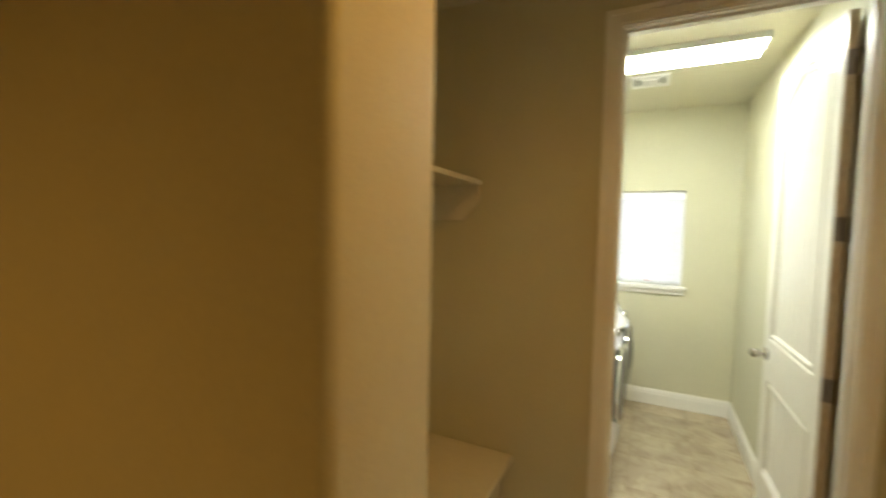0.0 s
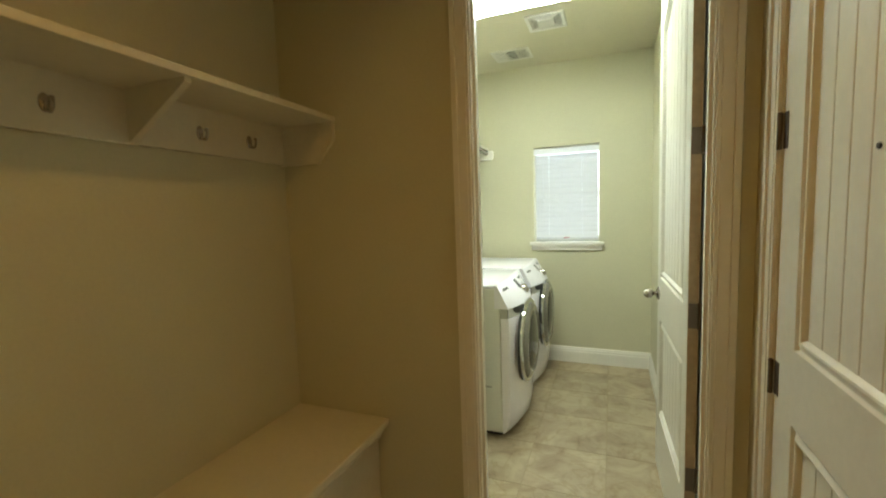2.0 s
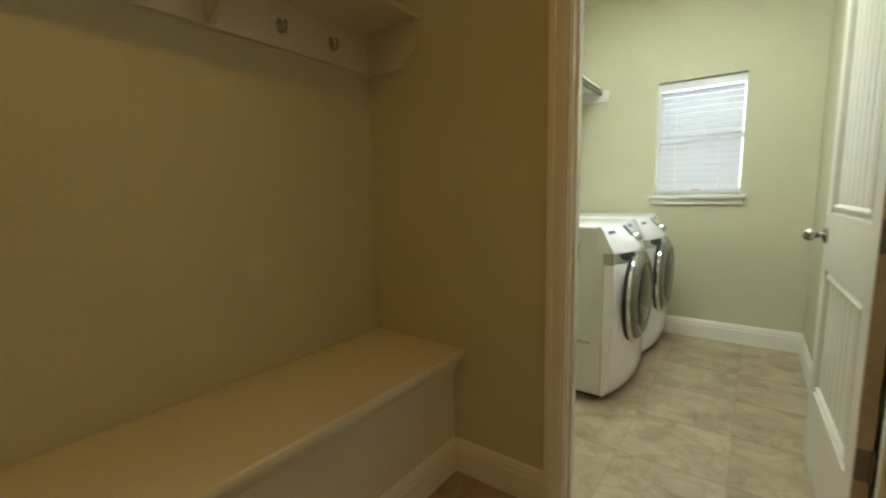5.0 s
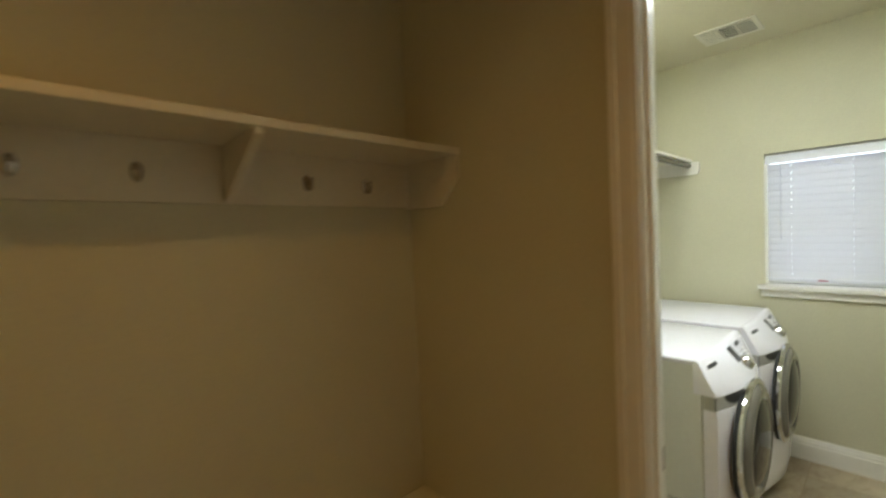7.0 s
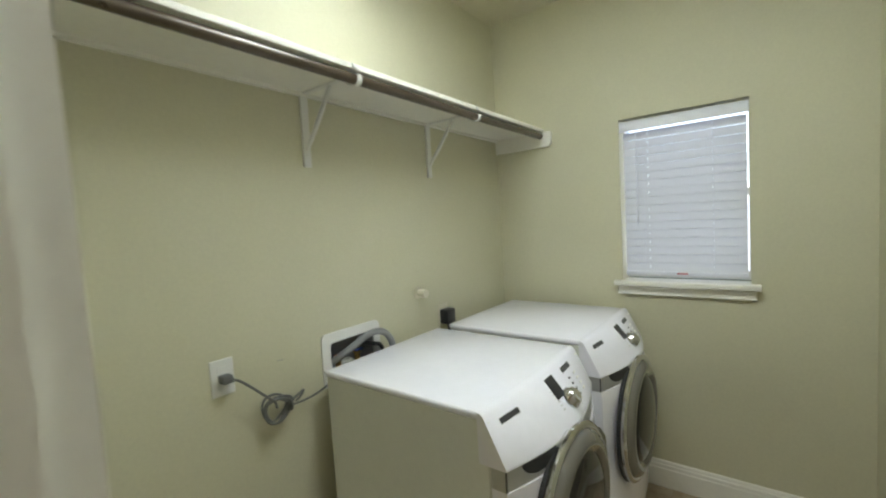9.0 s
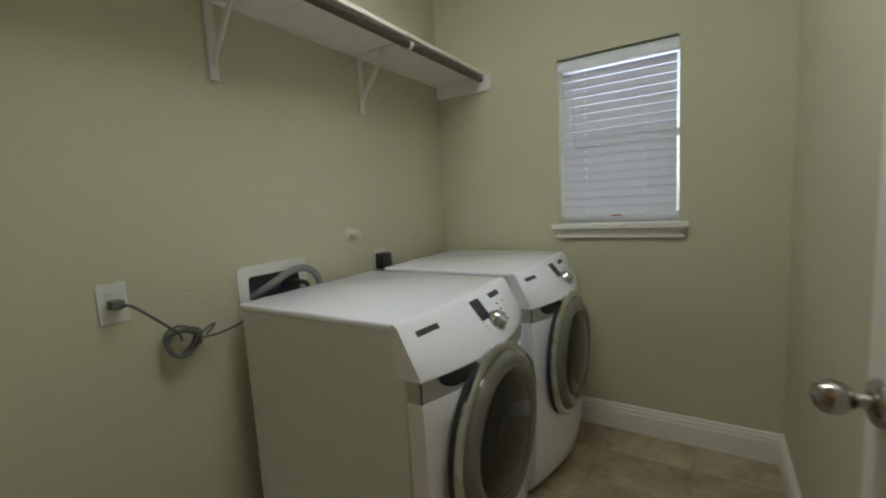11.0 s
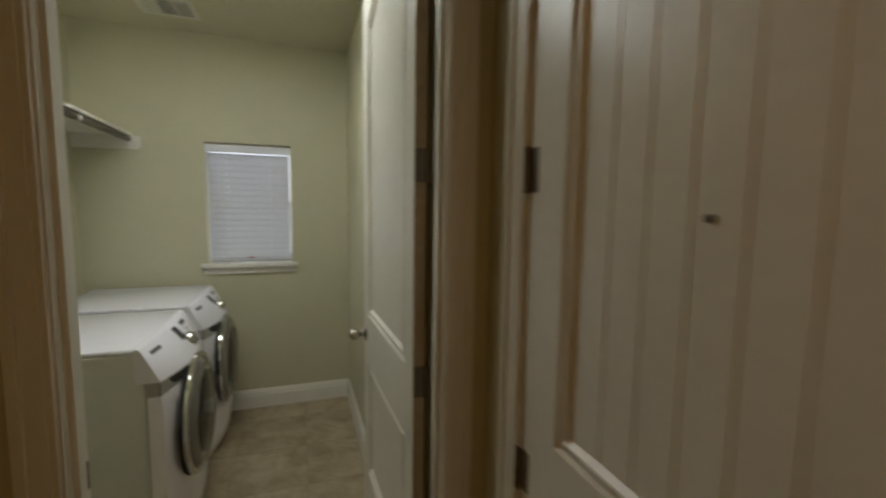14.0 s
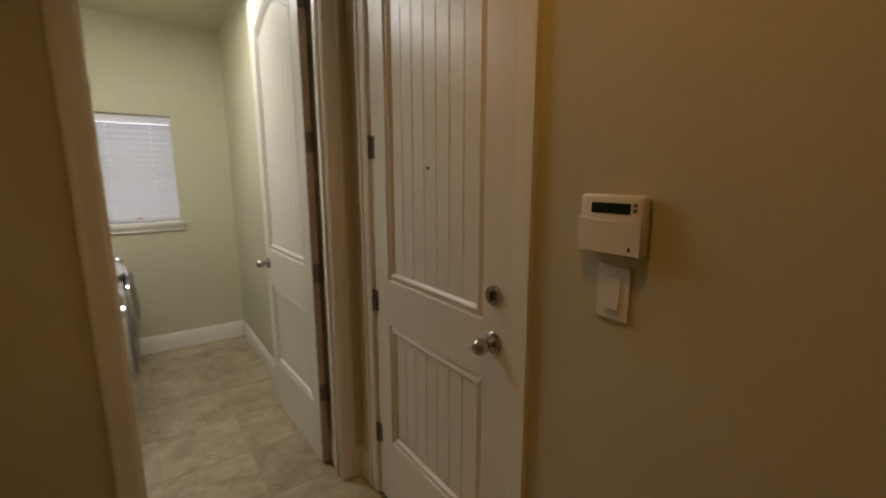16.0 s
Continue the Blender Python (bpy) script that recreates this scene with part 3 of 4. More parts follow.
fan = thing("exhaust_fan", pose(0.155, 3.508, CEIL_Z), "square white exhaust fan grille on the ceiling", "exhaust fan")
part("grille", boxes((-0.125, 0.125, -0.125, -0.100, -0.016, -0.0005), (-0.125, 0.125, 0.100, 0.125, -0.016, -0.0005), (-0.125, -0.100, -0.100, 0.100, -0.016, -0.0005), (0.100, 0.125, -0.100, 0.100, -0.016, -0.0005), bevel=0.003), WPLAST, fan)
part("inner_plate", boxes((-0.055, 0.055, -0.055, 0.055, -0.020, -0.006), bevel=0.004), WPLAST, fan)
# near-black sheet on the uncut ceiling gives the grille its inner shade
part("duct", boxes((-0.1, 0.1, -0.1, 0.1, -0.003, -0.001)), DUCT_SHADE, fan, "dark sheet for the shade behind the grille")
for k in range(4):
    o = 0.062 + k * 0.0098
    part("slat", boxes((-o - 0.004, o + 0.004, -o - 0.004, -o, -0.014, -0.006), (-o - 0.004, o + 0.004, o, o + 0.004, -0.014, -0.006), (-o - 0.004, -o, -o, o, -0.014, -0.006), (o, o + 0.004, -o, o, -0.014, -0.006)), WPLAST, fan)

can = thing("recessed_light", pose(0.36, 0.72, CEIL_Z), "unseen lit warm recessed ceiling light in the hall", "ceiling light")
part("trim_ring", lathe([(0.070, -0.0005), (0.095, -0.0005), (0.095, -0.004), (0.085, -0.008), (0.070, -0.006)], "z", 32), WPLAST, can, "", True)
part("lens", lathe([(0.0, -0.001), (0.069, -0.001), (0.069, -0.0045), (0.0, -0.005)], "z", 32), BULB, can, "warm glowing lens")
# invented second fixture, only to go with the fill lamp
copy_thing(can, pose(-0.75, -0.75, CEIL_Z))

# ---- alcove: bench, shelf, hooks ----
bench = thing("storage_bench", pose(ALC_W, STUB_N, 0), "built-in cream painted bench with a plain front", "bench")
bw, by = BENCH_X - ALC_W, PART_S - STUB_N
part("seat", boxes((0.001, bw + 0.060, 0.001, by - 0.001, 0.500, 0.530), bevel=0.006, seg=3), CREAM, bench, "cream painted seat board")
part("front_panel", boxes((bw - 0.02, bw, 0.001, by - 0.001, 0.0, 0.500)), CREAM, bench)
cove = [(bw, 0.500), (bw + 0.044, 0.500), (bw + 0.044, 0.486), (bw + 0.032, 0.476), (bw + 0.026, 0.460), (bw + 0.018, 0.450), (bw + 0.018, 0.438), (bw, 0.434)]
part("moulding", prism(cove, "y", 0.001, by - 0.001), CREAM, bench, "stepped moulding under the seat")

shelf = thing("coat_shelf", pose(0, 1.9, 1.72) @ pose(0, 0, 0, -0.8) @ pose(0, -1.9, -1.72) @ pose(ALC_W, STUB_N, -0.002), "cream painted wall shelf with a hook board below", "shelf")
SD = 0.286
part("shelf_board", boxes((0.001, SD, 0.001, by - 0.001, 1.800, 1.823), bevel=0.003, seg=2), CREAM, shelf)
part("hook_board", boxes((0.001, 0.019, 0.022, by - 0.022, 1.640, 1.800)), CREAM, shelf)
side = [(0.001, 1.633), (0.198, 1.633), (0.279, 1.727), (0.279, 1.800), (0.001, 1.800)]
for y in (0.001, by - 0.021):
    part("end_board", prism(side, "y", y, y + 0.020), CREAM, shelf)
gus = [(0.019, 1.645), (0.030, 1.645), (0.275, 1.785), (0.275, 1.800), (0.019, 1.800)]
part("bracket", prism(gus, "y", 1.365 - STUB_N, 1.385 - STUB_N), CREAM, shelf, "triangular bracket")


def coat_hook():
    hk = thing("coat_hook", Matrix(), "satin nickel single coat hook on the hook board", "coat hook", "hooks under the coat shelf")
    plate = lathe([(0.0, 0.0), (0.0125, 0.0), (0.0125, 0.003), (0.010, 0.0055), (0.0, 0.0065)], "x", 24)
    plate.transform(Matrix.Diagonal((1, 1, 1.95, 1)))
    part("base_plate", plate, NICKEL, hk, "oval nickel back plate", True)
    part("prong", tube([(0.004, 0, -0.008), (0.012, 0, -0.020), (0.023, 0, -0.024), (0.033, 0, -0.017), (0.037, 0, -0.003), (0.035, 0, 0.006)], 0.0052, 10), NICKEL, hk, "", True)
    part("prong_tip", lathe([(0.0, -0.006), (0.0055, -0.0045), (0.0072, 0.0), (0.0055, 0.0045), (0.0, 0.006)], "z", 14, (0.0345, 0, 0.008)), NICKEL, hk, "", True)
    return hk


hk = coat_hook()
hk.matrix_world = pose(ALC_W + 0.019, 0.950, 1.725)
for y, z in ((1.167, 1.722), (1.606, 1.713), (1.823, 1.710)):
    copy_thing(hk, pose(ALC_W + 0.019, y, z))

# ---- laundry shelf with rod ----
ls = thing("closet_shelf", pose(0, 3.7, 1.94) @ pose(0, 0, 0, -0.8) @ pose(0, -3.7, -1.94), "white laundry wall shelf with a dark hanging rod", "shelf")
SZ = 1.953
part("shelf_board", boxes((WEST + 0.001, -0.503, PART_N + 0.002, NORTH - 0.001, SZ, SZ + 0.019), bevel=0.003, seg=2), TRIM, ls)
part("wall_cleat", boxes((WEST + 0.001, WEST + 0.019, PART_N + 0.022, NORTH - 0.020, SZ - 0.012, SZ)), TRIM, ls)
for y in (PART_N + 0.002, NORTH - 0.020):
    cl = [(WEST + 0.001, SZ - 0.086), (-0.47, SZ - 0.086), (-0.456, SZ - 0.064), (-0.456, SZ - 0.006), (-0.462, SZ), (WEST + 0.001, SZ)]
    part("end_cleat", prism(cl, "y", y, y + 0.019), TRIM, ls, "white end cleat")
RX, RZ = -0.520, 1.930
part("rod", tube([(RX, PART_N + 0.021, RZ), (RX, 3.3, RZ - 0.001), (RX, NORTH - 0.0205, RZ)], 0.0165, 18), RODM, ls, "dark brown round hanging rod", True)
for y in (2.986, 3.696):
    b = part("bracket", boxes((WEST + 0.001, WEST + 0.014, y - 0.015, y + 0.015, 1.685, SZ - 0.001), (WEST + 0.007, -0.530, y - 0.012, y + 0.012, SZ - 0.007, SZ - 0.001), (-0.5025, -0.496, y - 0.030, y - 0.012, SZ + 0.002, SZ + 0.016), bevel=0.0015), WPLAST, ls, "white metal shelf bracket")
    part("brace", tube([(WEST + 0.006, y, 1.735), (WEST + 0.030, y, 1.768), (WEST + 0.09, y, 1.84), (WEST + 0.165, y, SZ - 0.010)], 0.0088, 8), WPLAST, b, "", True)
    hookp = [(-0.560, y, SZ - 0.004), (-0.556, y, RZ - 0.006), (RX - 0.004, y, RZ - 0.0195), (RX + 0.017, y, RZ - 0.010), (RX + 0.0185, y, RZ + 0.012)]
    hb = bmesh.new()
    for dy in (-0.007, -0.0023, 0.0023, 0.007):
        tube([(a, c + dy, e) for a, c, e in hookp], 0.0027, 6, hb)
    part("rod_cradle", hb, WPLAST, b, "white rod cradle", True)


# ---- washer and dryer ----
def swept(profile, y0, y1, bow, steps=14):
    """Extrude (x, z, share) along y; share of the bow pushes x forward in the middle."""
    bm = bmesh.new()
    rows = []
    for k in range(steps + 1):
        s = k / steps
        y, b = y0 + (y1 - y0) * s, bow * (1 - (2 * s - 1) ** 2)
        rows.append([bm.verts.new((x + b * share, y, z)) for x, z, share in profile])
    n = len(profile)
    for a, b in zip(rows, rows[1:]):
        for i in range(n):
            bm.faces.new((a[i], a[(i + 1) % n], b[(i + 1) % n], b[i]))
    bm.faces.new(list(reversed(rows[0]))), bm.faces.new(rows[-1])
    return bm


def front_loader(label, name):
    """Front-loading machine: origin on the floor at its back, x to the front, y across from 0 to W."""
    W, H, D = 0.665, 0.951, 0.74
    m = thing(name, Matrix(), label, name, "laundry machines")
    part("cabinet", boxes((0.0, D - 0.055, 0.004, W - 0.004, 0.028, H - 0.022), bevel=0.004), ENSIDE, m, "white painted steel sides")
    part("top", boxes((-0.004, D - 0.080, 0.0, W, H - 0.024, H), bevel=0.009, seg=3), ENAMEL, m, "glossy white lid", True)
    # x of the sloped panel's foot is D, its head D - 0.075
    ctl = [(D - 0.086, H - 0.0005, 0.0), (D - 0.078, H - 0.001, 0.1), (D - 0.066, H - 0.010, 0.25), (D - 0.004, H - 0.133, 0.95), (D - 0.003, H - 0.142, 1.0), (D - 0.086, H - 0.142, 0.0)]
    part("control_panel", swept(ctl, 0.0005, W - 0.0005, 0.060), ENAMEL, m, "white sloped control panel", True)
    band = [(D - 0.006, H - 0.1425, 1.0), (D - 0.006, H - 0.200, 1.0), (D - 0.05, H - 0.200, 0.0), (D - 0.05, H - 0.1425, 0.0)]
    part("silver_band", swept(band, 0.002, W - 0.002, 0.068), SILVER, m, "silver strip", True)
    frt = [(D - 0.004, H - 0.2005, 1.0), (D, H - 0.23, 1.0), (D + 0.002, 0.45, 1.05), (D - 0.004, 0.16, 1.0), (D - 0.016, 0.07, 0.95), (D - 0.038, 0.030, 0.85), (D - 0.05, 0.028, 0.0), (D - 0.05, H - 0.2005, 0.0)]
    part("front_panel", swept(frt, 0.001, W - 0.001, 0.074), ENAMEL, m, "white bowed front", True)
    part("plinth", boxes((0.02, D - 0.06, 0.02, W - 0.02, 0.008, 0.03)), RUBBER, m, "dark recessed plinth")
    for x in (0.06, D - 0.10):
        for y in (0.06, W - 0.06):
            part("foot", lathe([(0.0, 0.0), (0.022, 0.0), (0.022, 0.010), (0.012, 0.014), (0.012, 0.028), (0.0, 0.028)], "z", 16, (x, y, 0)), RUBBER, m, "", True)
    # door
    cy, cz, x0 = W / 2 - 0.030, 0.545, D + 0.052
    door = part("door", lathe([(0.235, -0.004), (0.262, -0.004), (0.272, 0.006), (0.2725, 0.016), (0.266, 0.023), (0.257, 0.025), (0.250, 0.022), (0.235, 0.014)], "x", 64, (x0, cy, cz)), CHROME, m, "round chrome-rimmed door", True)
    part("gasket", lathe([(0.25, -0.012), (0.2725, -0.012), (0.2745, -0.007), (0.2735, 0.000), (0.25, 0.000)], "x", 64, (x0, cy, cz)), RUBBER, door, "dark gasket ring", True)
    part("door_ring", lathe([(0.17, 0.012), (0.2495, 0.018), (0.2470, 0.027), (0.236, 0.038), (0.222, 0.045), (0.207, 0.047), (0.194, 0.043), (0.186, 0.036), (0.17, 0.030)], "x", 64, (x0, cy, cz)), SMOKE, door, "smoked grey-brown plastic ring", True)
    part("door_glass", lathe([(0.0, 0.006), (0.1855, 0.006), (0.1855, 0.0340), (0.176, 0.0415), (0.155, 0.0480), (0.12, 0.0545), (0.08, 0.0590), (0.04, 0.0615), (0.0, 0.0625)], "x", 64, (x0, cy, cz)), DARK, door, "dark domed door glass", True)
    wing = [(cy + 0.19, cz + 0.185), (cy + 0.262, cz + 0.155), (cy + 0.300, cz + 0.115), (cy + 0.318, cz + 0.04), (cy + 0.318, cz - 0.05), (cy + 0.300, cz - 0.115), (cy + 0.262, cz - 0.150), (cy + 0.19, cz - 0.18)]
    wb_ = prism(wing, "x", x0 - 0.030, x0 + 0.012)
    bmesh.ops.bevel(wb_, geom=[e for e in wb_.edges if all(v.co.x > x0 for v in e.verts)], offset=0.008, segments=3, affect="EDGES")
    part("hinge_cover", wb_, SMOKE, door, "smoked grey hinge cover", True)

    def on_panel(u, v, h):
        """A place on the sloped panel: u across, v from 0 (head) to 1 (foot), h proud of it."""
        s = u / W
        b = 0.060 * (1 - (2 * s - 1) ** 2)
        top, low = Vector((D - 0.066 + b * 0.25, u, H - 0.010)), Vector((D - 0.004 + b * 0.95, u, H - 0.133))
        way = (low - top).normalized()
        out = Vector((-way.z, 0, way.x)).normalized()
        slope = 0.060 * -4 * (2 * s - 1) / W * (0.25 + 0.7 * v)
        along = Vector((slope, 1, 0)).normalized()
        out = along.cross(way).normalized()
        if out.x < 0:
            out = -out
        return Matrix.Translation(top + (low - top) * v + out * h) @ Matrix((along, -way, along.cross(-way))).transposed().to_4x4()

    def plate(pname, u, v, du, dv, mat, lab, h=0.0012, par=None):
        bm = boxes((-du / 2, du / 2, -dv / 2, dv / 2, -0.003, h), bevel=0.0006)
        bm.transform(on_panel(u, v, 0))
        return part(pname, bm, mat, par or m, lab)

    plate("badge", 0.098, 0.22, 0.092, 0.017, GREYINK, "small grey maker's badge")
    plate("display", 0.362, 0.30, 0.060, 0.074, BLACK, "dark display window")
    plate("print", 0.505, 0.15, 0.080, 0.019, GREYINK, "dark printed block")
    dial = lathe([(0.0, -0.002), (0.035, -0.002), (0.035, 0.008), (0.030, 0.014), (0.027, 0.025), (0.021, 0.030), (0.0, 0.027)], "z", 36)
    dial.transform(on_panel(0.402, 0.66, 0.0))
    dl = part("dial", dial, CHROME, m, "chrome program dial", True)
    for r in range(4):
        plate("button", 0.485, 0.38 + 0.13 * r, 0.012, 0.006, GREYINK, "", 0.0016)
        plate("button", 0.545, 0.38 + 0.13 * r, 0.022, 0.007, WPLAST, "", 0.002)
    for r in range(6):
        plate("mark", 0.332, 0.32 + 0.08 * r, 0.016, 0.003, SILVER, "", 0.0010)
    # grip recess in the silver band, and the side stamp
    rec = bmesh.new()
    cols = []
    for k in range(17):
        c = -math.cos(math.pi * k / 16)
        y = 0.125 + 0.070 * c
        x = D - 0.006 + 0.068 * (1 - (2 * y / W - 1) ** 2)
        zt, zb = H - 0.1430, H - 0.1435 - 0.042 * math.sqrt(max(1 - c * c, 0.0004))
        cols.append([rec.verts.new(p) for p in ((x + 0.0015, y, zt), (x + 0.0015, y, zb), (x - 0.004, y, zb), (x - 0.004, y, zt))])
    for p, q in zip(cols, cols[1:]):
        for i in range(4):
            rec.faces.new((p[i], p[(i + 1) % 4], q[(i + 1) % 4], q[i]))
    rec.faces.new(cols[0]), rec.faces.new(list(reversed(cols[-1])))
    part("grip", rec, BLACK, m, "dark scooped grip")
    part("grip_end", boxes((D - 0.0065, D - 0.004, 0.0008, 0.006, H - 0.200, H - 0.1435)), BLACK, m, "dark strip end")
    part("side_stamp", boxes((D - 0.20, D - 0.115, 0.0034, 0.0042, 0.310, 0.322), bevel=0.0003), SILVER, m, "small embossed side stamp")
    return m


washer = front_loader("white front-loading washing machine with a chrome-rimmed door", "washing_machine")
washer["category"] = "washing machine"
washer.matrix_world = pose(-0.745, 2.937, 0)
dryer = copy_thing(washer, pose(-0.735, 3.676, 0))
dryer.name = "tumble_dryer"
tagged(dryer, "white front-loading tumble dryer standing beside the far wall", "tumble dryer")

# ---- wall things in the laundry ----
X = WEST
plate1 = thing("power_outlet", pose(X, 2.612, 1.024), "white outlet plate with a grey cord plugged in", "outlet")
part("cover_plate", boxes((0.0, 0.006, -0.036, 0.036, -0.058, 0.058), bevel=0.003, seg=2), WPLAST, plate1)
for z in (-0.020, 0.020):
    part("socket", boxes((0.006, 0.0075, -0.016, 0.016, z - 0.014, z + 0.014), bevel=0.001), WPLAST, plate1)
cord = thing("coiled_cable", pose(X, 2.612, 1.024), "grey appliance cable bundled into a loose coil", "cable")
part("plug", boxes((0.0075, 0.046, -0.017, 0.017, -0.014, 0.012), bevel=0.006, seg=2), GCORD, cord, "grey moulded plug", True)
part("lead", tube([(0.044, 0.004, -0.002), (0.056, 0.026, -0.010), (0.054, 0.070, -0.052), (0.050, 0.115, -0.098), (0.046, 0.140, -0.122), (0.040, 0.150, -0.150)], 0.0042, 8), GCORD, cord, "", True)
for r, dy, dz, lean, squash in ((0.047, 0.158, -0.160, 0.15, 0.92), (0.043, 0.152, -0.154, -0.25, 1.05), (0.049, 0.163, -0.158, 0.32, 0.86), (0.040, 0.155, -0.166, -0.05, 1.0), (0.045, 0.149, -0.157, 0.5, 0.80)):
    ring = []
    for k in range(17):
        a = 2 * math.pi * k / 16 + lean * 3
        u, v = r * math.cos(a), r * math.sin(a) * squash
        ring.append((0.026 + 0.030 * lean + 0.010 * math.sin(2 * a + lean), dy + u * math.cos(lean) - v * math.sin(lean), dz + u * math.sin(lean) + v * math.cos(lean)))
    part("coil", tube(ring, 0.0040, 8), GCORD, cord, "", True)
part("tie", tube([(0.022, 0.182, -0.128), (0.046, 0.192, -0.132), (0.050, 0.200, -0.150), (0.044, 0.200, -0.172), (0.020, 0.192, -0.170)], 0.0045, 8), GCORD, cord, "", True)
part("tail_end", tube([(0.040, 0.196, -0.150), (0.044, 0.225, -0.132), (0.044, 0.250, -0.122), (0.042, 0.246, -0.134), (0.040, 0.222, -0.152)], 0.0040, 8), GCORD, cord, "", True)
part("tail", tube([(0.040, 0.196, -0.158), (0.042, 0.250, -0.160), (0.040, 0.31, -0.156), (0.036, 0.37, -0.140), (0.032, 0.43, -0.112), (0.030, 0.48, -0.10)], 0.0040, 8), GCORD, cord, "", True)

wb = thing("washer_box", pose(X, BOX_Y, BOX_Z), "white recessed washer supply box with hoses", "supply box")
fr = bmesh.new()
rim = []
for yy, zz, a0 in ((0.125, 0.080, 0), (-0.125, 0.080, 90), (-0.125, -0.085, 180), (0.125, -0.085, 270)):
    for k in range(5):
        a = radians(a0 + 22.5 * k)
        c, n = math.cos(a), math.sin(a)
        rim.append([(yy + 0.025 * c, zz + 0.025 * n), ((0.098 if yy > 0 else -0.098) + 0.014 * c, (0.052 if zz > 0 else -0.058) + 0.014 * n)])
loops = [[fr.verts.new((x, *p[i])) for p in rim] for x, i in ((0.0005, 0), (0.006, 0), (0.0085, 1), (0.0005, 1))]
for p, q in zip(loops, loops[1:] + loops[:1]):
    for k in range(len(rim)):
        j = (k + 1) % len(rim)
        fr.faces.new((p[k], p[j], q[j], q[k]))
part("face_frame", fr, WPLAST, wb, "white rounded face frame")
part("liner", boxes((-0.092, -0.090, -0.117, 0.117, -0.079, 0.079), (-0.090, -0.0005, -0.117, -0.115, -0.079, 0.079), (-0.090, -0.0005, 0.115, 0.117, -0.079, 0.079),
                    (-0.090, -0.0005, -0.115, 0.115, 0.077, 0.079), (-0.090, -0.0005, -0.115, 0.115, -0.079, -0.077)), HOSE, wb, "grey moulded box liner")
for y, mat in ((-0.045, REDP), (0.055, BLUEP)):
    v = part("valve", lathe([(0.0, 0.0), (0.012, 0.0), (0.012, 0.05), (0.016, 0.052), (0.016, 0.070), (0.0, 0.070)], "z", 16, (-0.040, y, -0.077)), BRASS, wb, "brass valve", True)
    part("valve_handle", boxes((-0.040, -0.018, y - 0.020, y + 0.020, -0.012, -0.003), bevel=0.003), mat, v, "coloured valve lever")
part("drain_collar", lathe([(0.0, -0.077), (0.030, -0.077), (0.030, -0.040), (0.024, -0.036), (0.020, -0.036), (0.020, -0.060), (0.0, -0.060)], "z", 20, (-0.045, 0.0, 0)), WPLAST, wb, "pale drain collar", True)
hose = thing("drain_hose", pose(X, BOX_Y, BOX_Z), "grey corrugated drain hose looping out of the wall box", "hose")
hb = bmesh.new()
arcp = [(-0.040, -0.09, -0.050), (-0.022, -0.095, -0.024), (0.006, -0.075, 0.000), (0.030, -0.02, 0.032), (0.046, 0.05, 0.066), (0.058, 0.110, 0.066), (0.064, 0.152, 0.028), (0.062, 0.172, -0.04), (0.055, 0.178, -0.20)]
tube(arcp, 0.0140, 12, hb)
part("tube", hb, HOSE, hose, "", True)
part("supply_hose", tube([(-0.038, 0.055, -0.012), (-0.014, 0.062, 0.016), (0.020, 0.090, 0.014), (0.042, 0.125, -0.012), (0.045, 0.135, -0.16)], 0.009, 10), BLACK, hose, "black supply hose", True)

do = thing("dryer_outlet", pose(X, 3.737, 0.978), "cream dryer outlet plate behind the machines", "outlet")
part("cover_plate", boxes((0.0, 0.006, -0.040, 0.040, -0.058, 0.058), bevel=0.003, seg=2), CREAM, do)
dp = thing("dryer_plug", pose(X, 3.737, 0.978), "black heavy dryer plug and cord", "plug")
part("body", boxes((0.006, 0.060, -0.036, 0.036, -0.040, 0.036), bevel=0.010, seg=2), BLACK, dp, "", True)
part("cord", tube([(0.040, 0.0, -0.038), (0.042, 0.0, -0.09), (0.045, 0.004, -0.25)], 0.011, 10), BLACK, dp, "", True)
gs = thing("pipe_stub", pose(X, 3.553, 1.125), "small capped white pipe stub in the wall", "pipe cap")
part("escutcheon", lathe([(0.0, 0.0), (0.030, 0.0), (0.028, 0.006), (0.016, 0.010), (0.0, 0.010)], "x", 24), CREAM, gs, "", True)
part("cap", lathe([(0.0, 0.009), (0.019, 0.009), (0.022, 0.030), (0.020, 0.054), (0.0, 0.057)], "x", 8), CREAM, gs, "painted pipe cap")
mk = tagged(part("wall_scuff", boxes((X + 0.0002, X + 0.0012, 2.800, 2.822, 1.017, 1.0186)), HOSE), "short grey scuff on the laundry wall", "scuff")

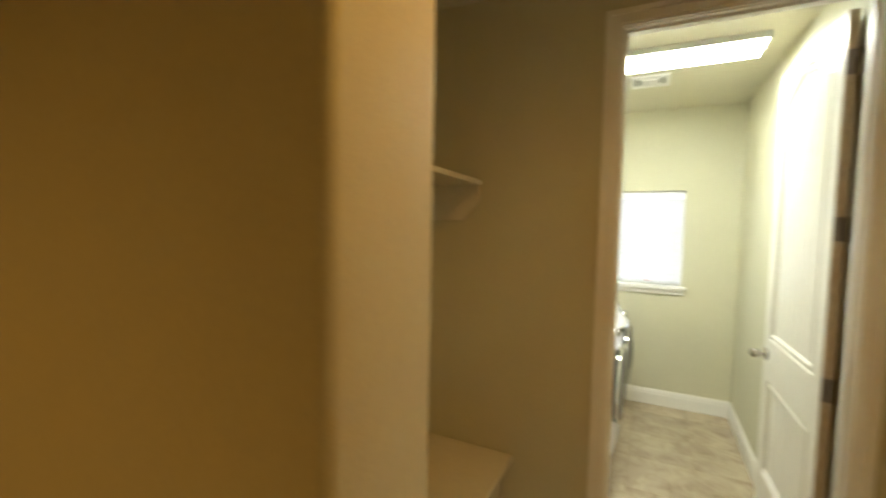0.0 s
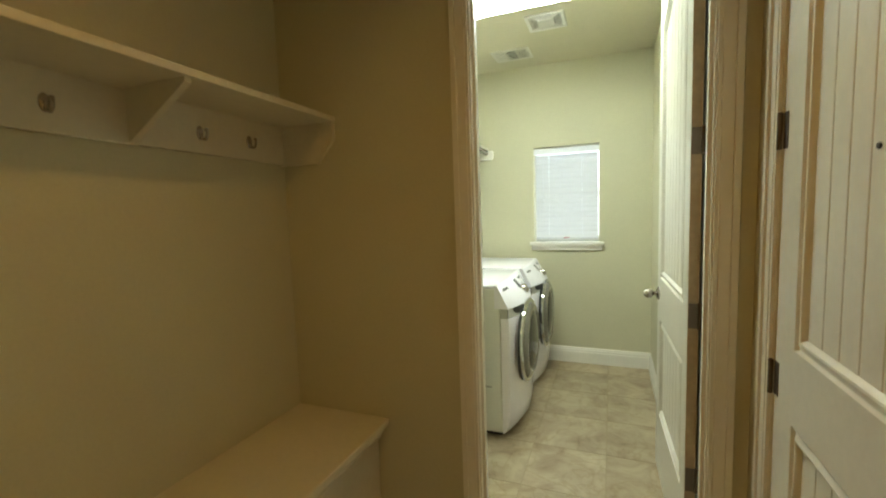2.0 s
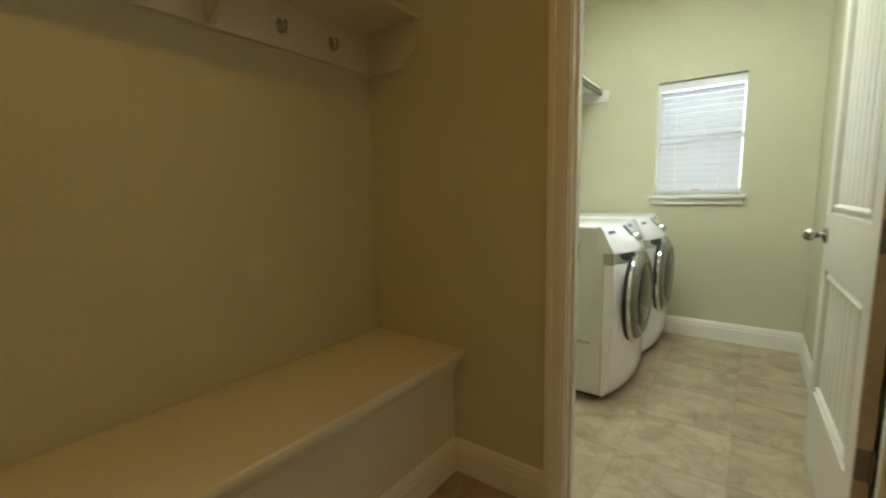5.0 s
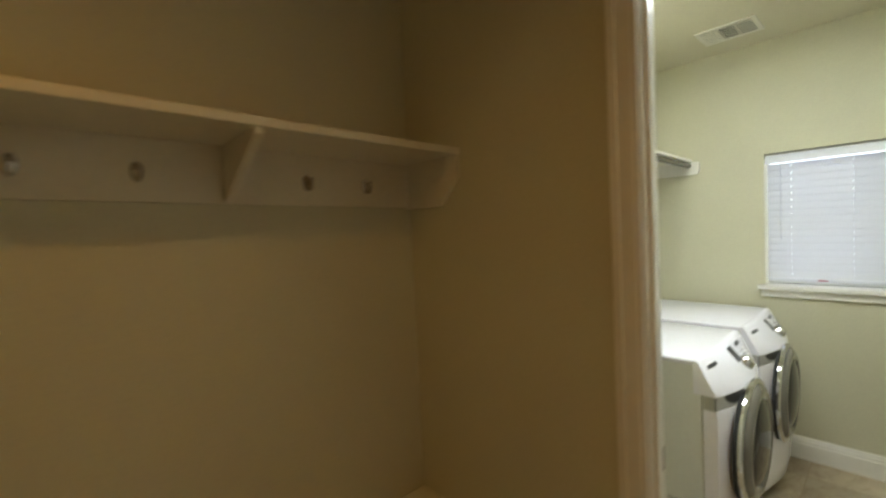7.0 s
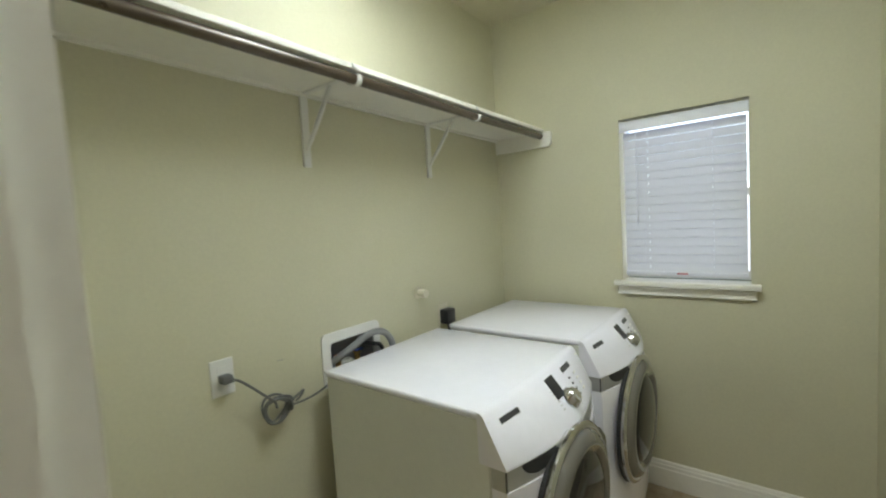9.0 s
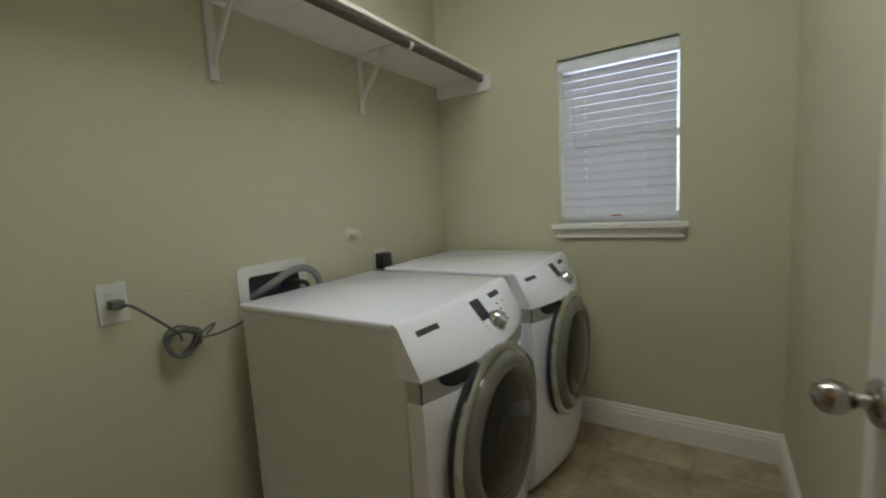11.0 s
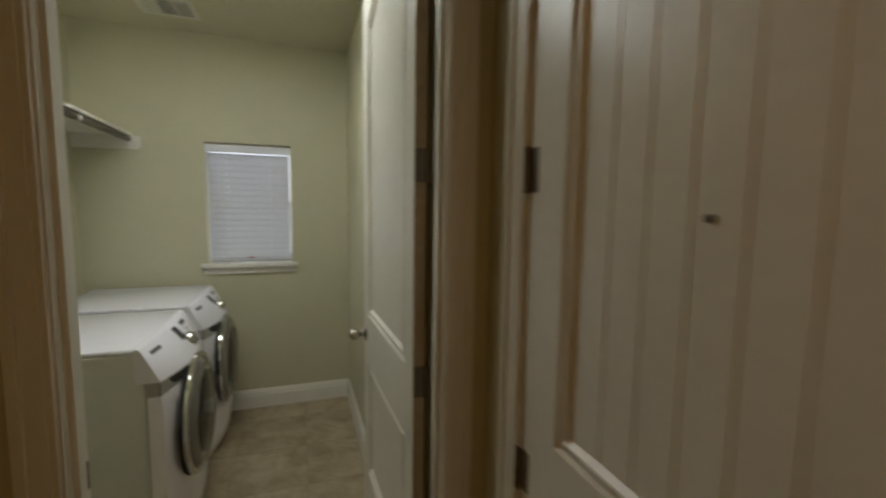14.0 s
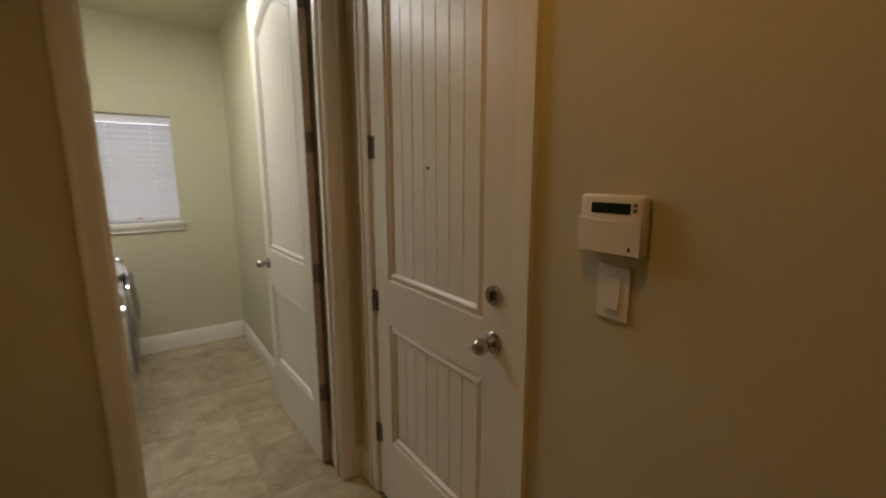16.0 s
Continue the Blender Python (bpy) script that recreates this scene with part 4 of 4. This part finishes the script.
# ---- hall wall: alarm panel and light switch ----
E = HALL_E
al = thing("alarm_panel", pose(E, 0.741, 1.378) @ Matrix.Diagonal((0.93, 0.93, 0.96, 1)), "white wall alarm keypad with a green-black display", "alarm keypad")
part("housing", boxes((-0.030, -0.0005, -0.076, 0.076, -0.063, 0.060), bevel=0.008, seg=3), WPLAST, al, "", True)
flap = [(-0.074, -0.061), (0.074, -0.061)] + [(0.074 - 0.148 * k / 8, 0.006 + 0.006 * (2 * k / 8 - 1) ** 2) for k in range(9)]
part("flap", prism(flap, "x", -0.036, -0.029), WPLAST, al, "white keypad flap")
part("display", boxes((-0.0312, -0.0295, -0.046, 0.046, 0.022, 0.044)), LCD, al, "dark green display")
for z in (0.030, 0.041):
    part("indicator", boxes((-0.0315, -0.0295, -0.060, -0.053, z - 0.003, z + 0.003)), GREYINK, al, "small dark indicator")
part("flap_mark", boxes((-0.0366, -0.0355, -0.054, -0.048, -0.052, -0.044)), GREYINK, al, "small dark mark")
sw = thing("light_switch", pose(E, 0.737, 1.231), "white rocker light switch below the alarm keypad", "light switch")
part("cover_plate", boxes((-0.006, -0.0005, -0.037, 0.037, -0.058, 0.058), bevel=0.003, seg=2), WPLAST, sw)
rk = bmesh.new()
prism([(-0.0065, -0.033), (-0.0125, -0.033), (-0.0070, 0.033), (-0.0055, 0.033)], "y", -0.016, 0.016, rk)
part("rocker", rk, WPLAST, sw)
s2 = thing("wall_switch", pose(-0.249, STUB_S, 1.169), "white switch plate on the hall wall", "light switch")
part("cover_plate", boxes((-0.036, 0.036, -0.006, -0.0005, -0.058, 0.058), bevel=0.003, seg=2), WPLAST, s2)
part("rocker", prism([(-0.0065, -0.033), (-0.0125, -0.033), (-0.0070, 0.033), (-0.0055, 0.033)], "x", -0.016, 0.016), WPLAST, s2)

# ---- floor tiles ----
P, GAP = 0.406, 0.0032
tb = bmesh.new()
box(tb, GAP / 2, P - GAP / 2, GAP / 2, P - GAP / 2, -0.010, 0.0)
bmesh.ops.bevel(tb, geom=[e for e in tb.edges if all(v.co.z > -0.001 for v in e.verts)], offset=0.0015, segments=2, affect="EDGES")
tile_mesh = bpy.data.meshes.new("tile")
tb.to_mesh(tile_mesh)
tile_mesh.materials.append(TILE)
for i in range(-5, 3):
    for j in range(-11, 5):
        x, y = 0.133 + P * i, 2.536 + P * j
        if x > HALL_E or y > NORTH or x + P < HALL_W or (y > PART_N and x + P < WEST):
            continue
        t = new("tile", tile_mesh)
        t.parent = floor
        t.location = (x, y, random.uniform(-0.0006, 0.0))
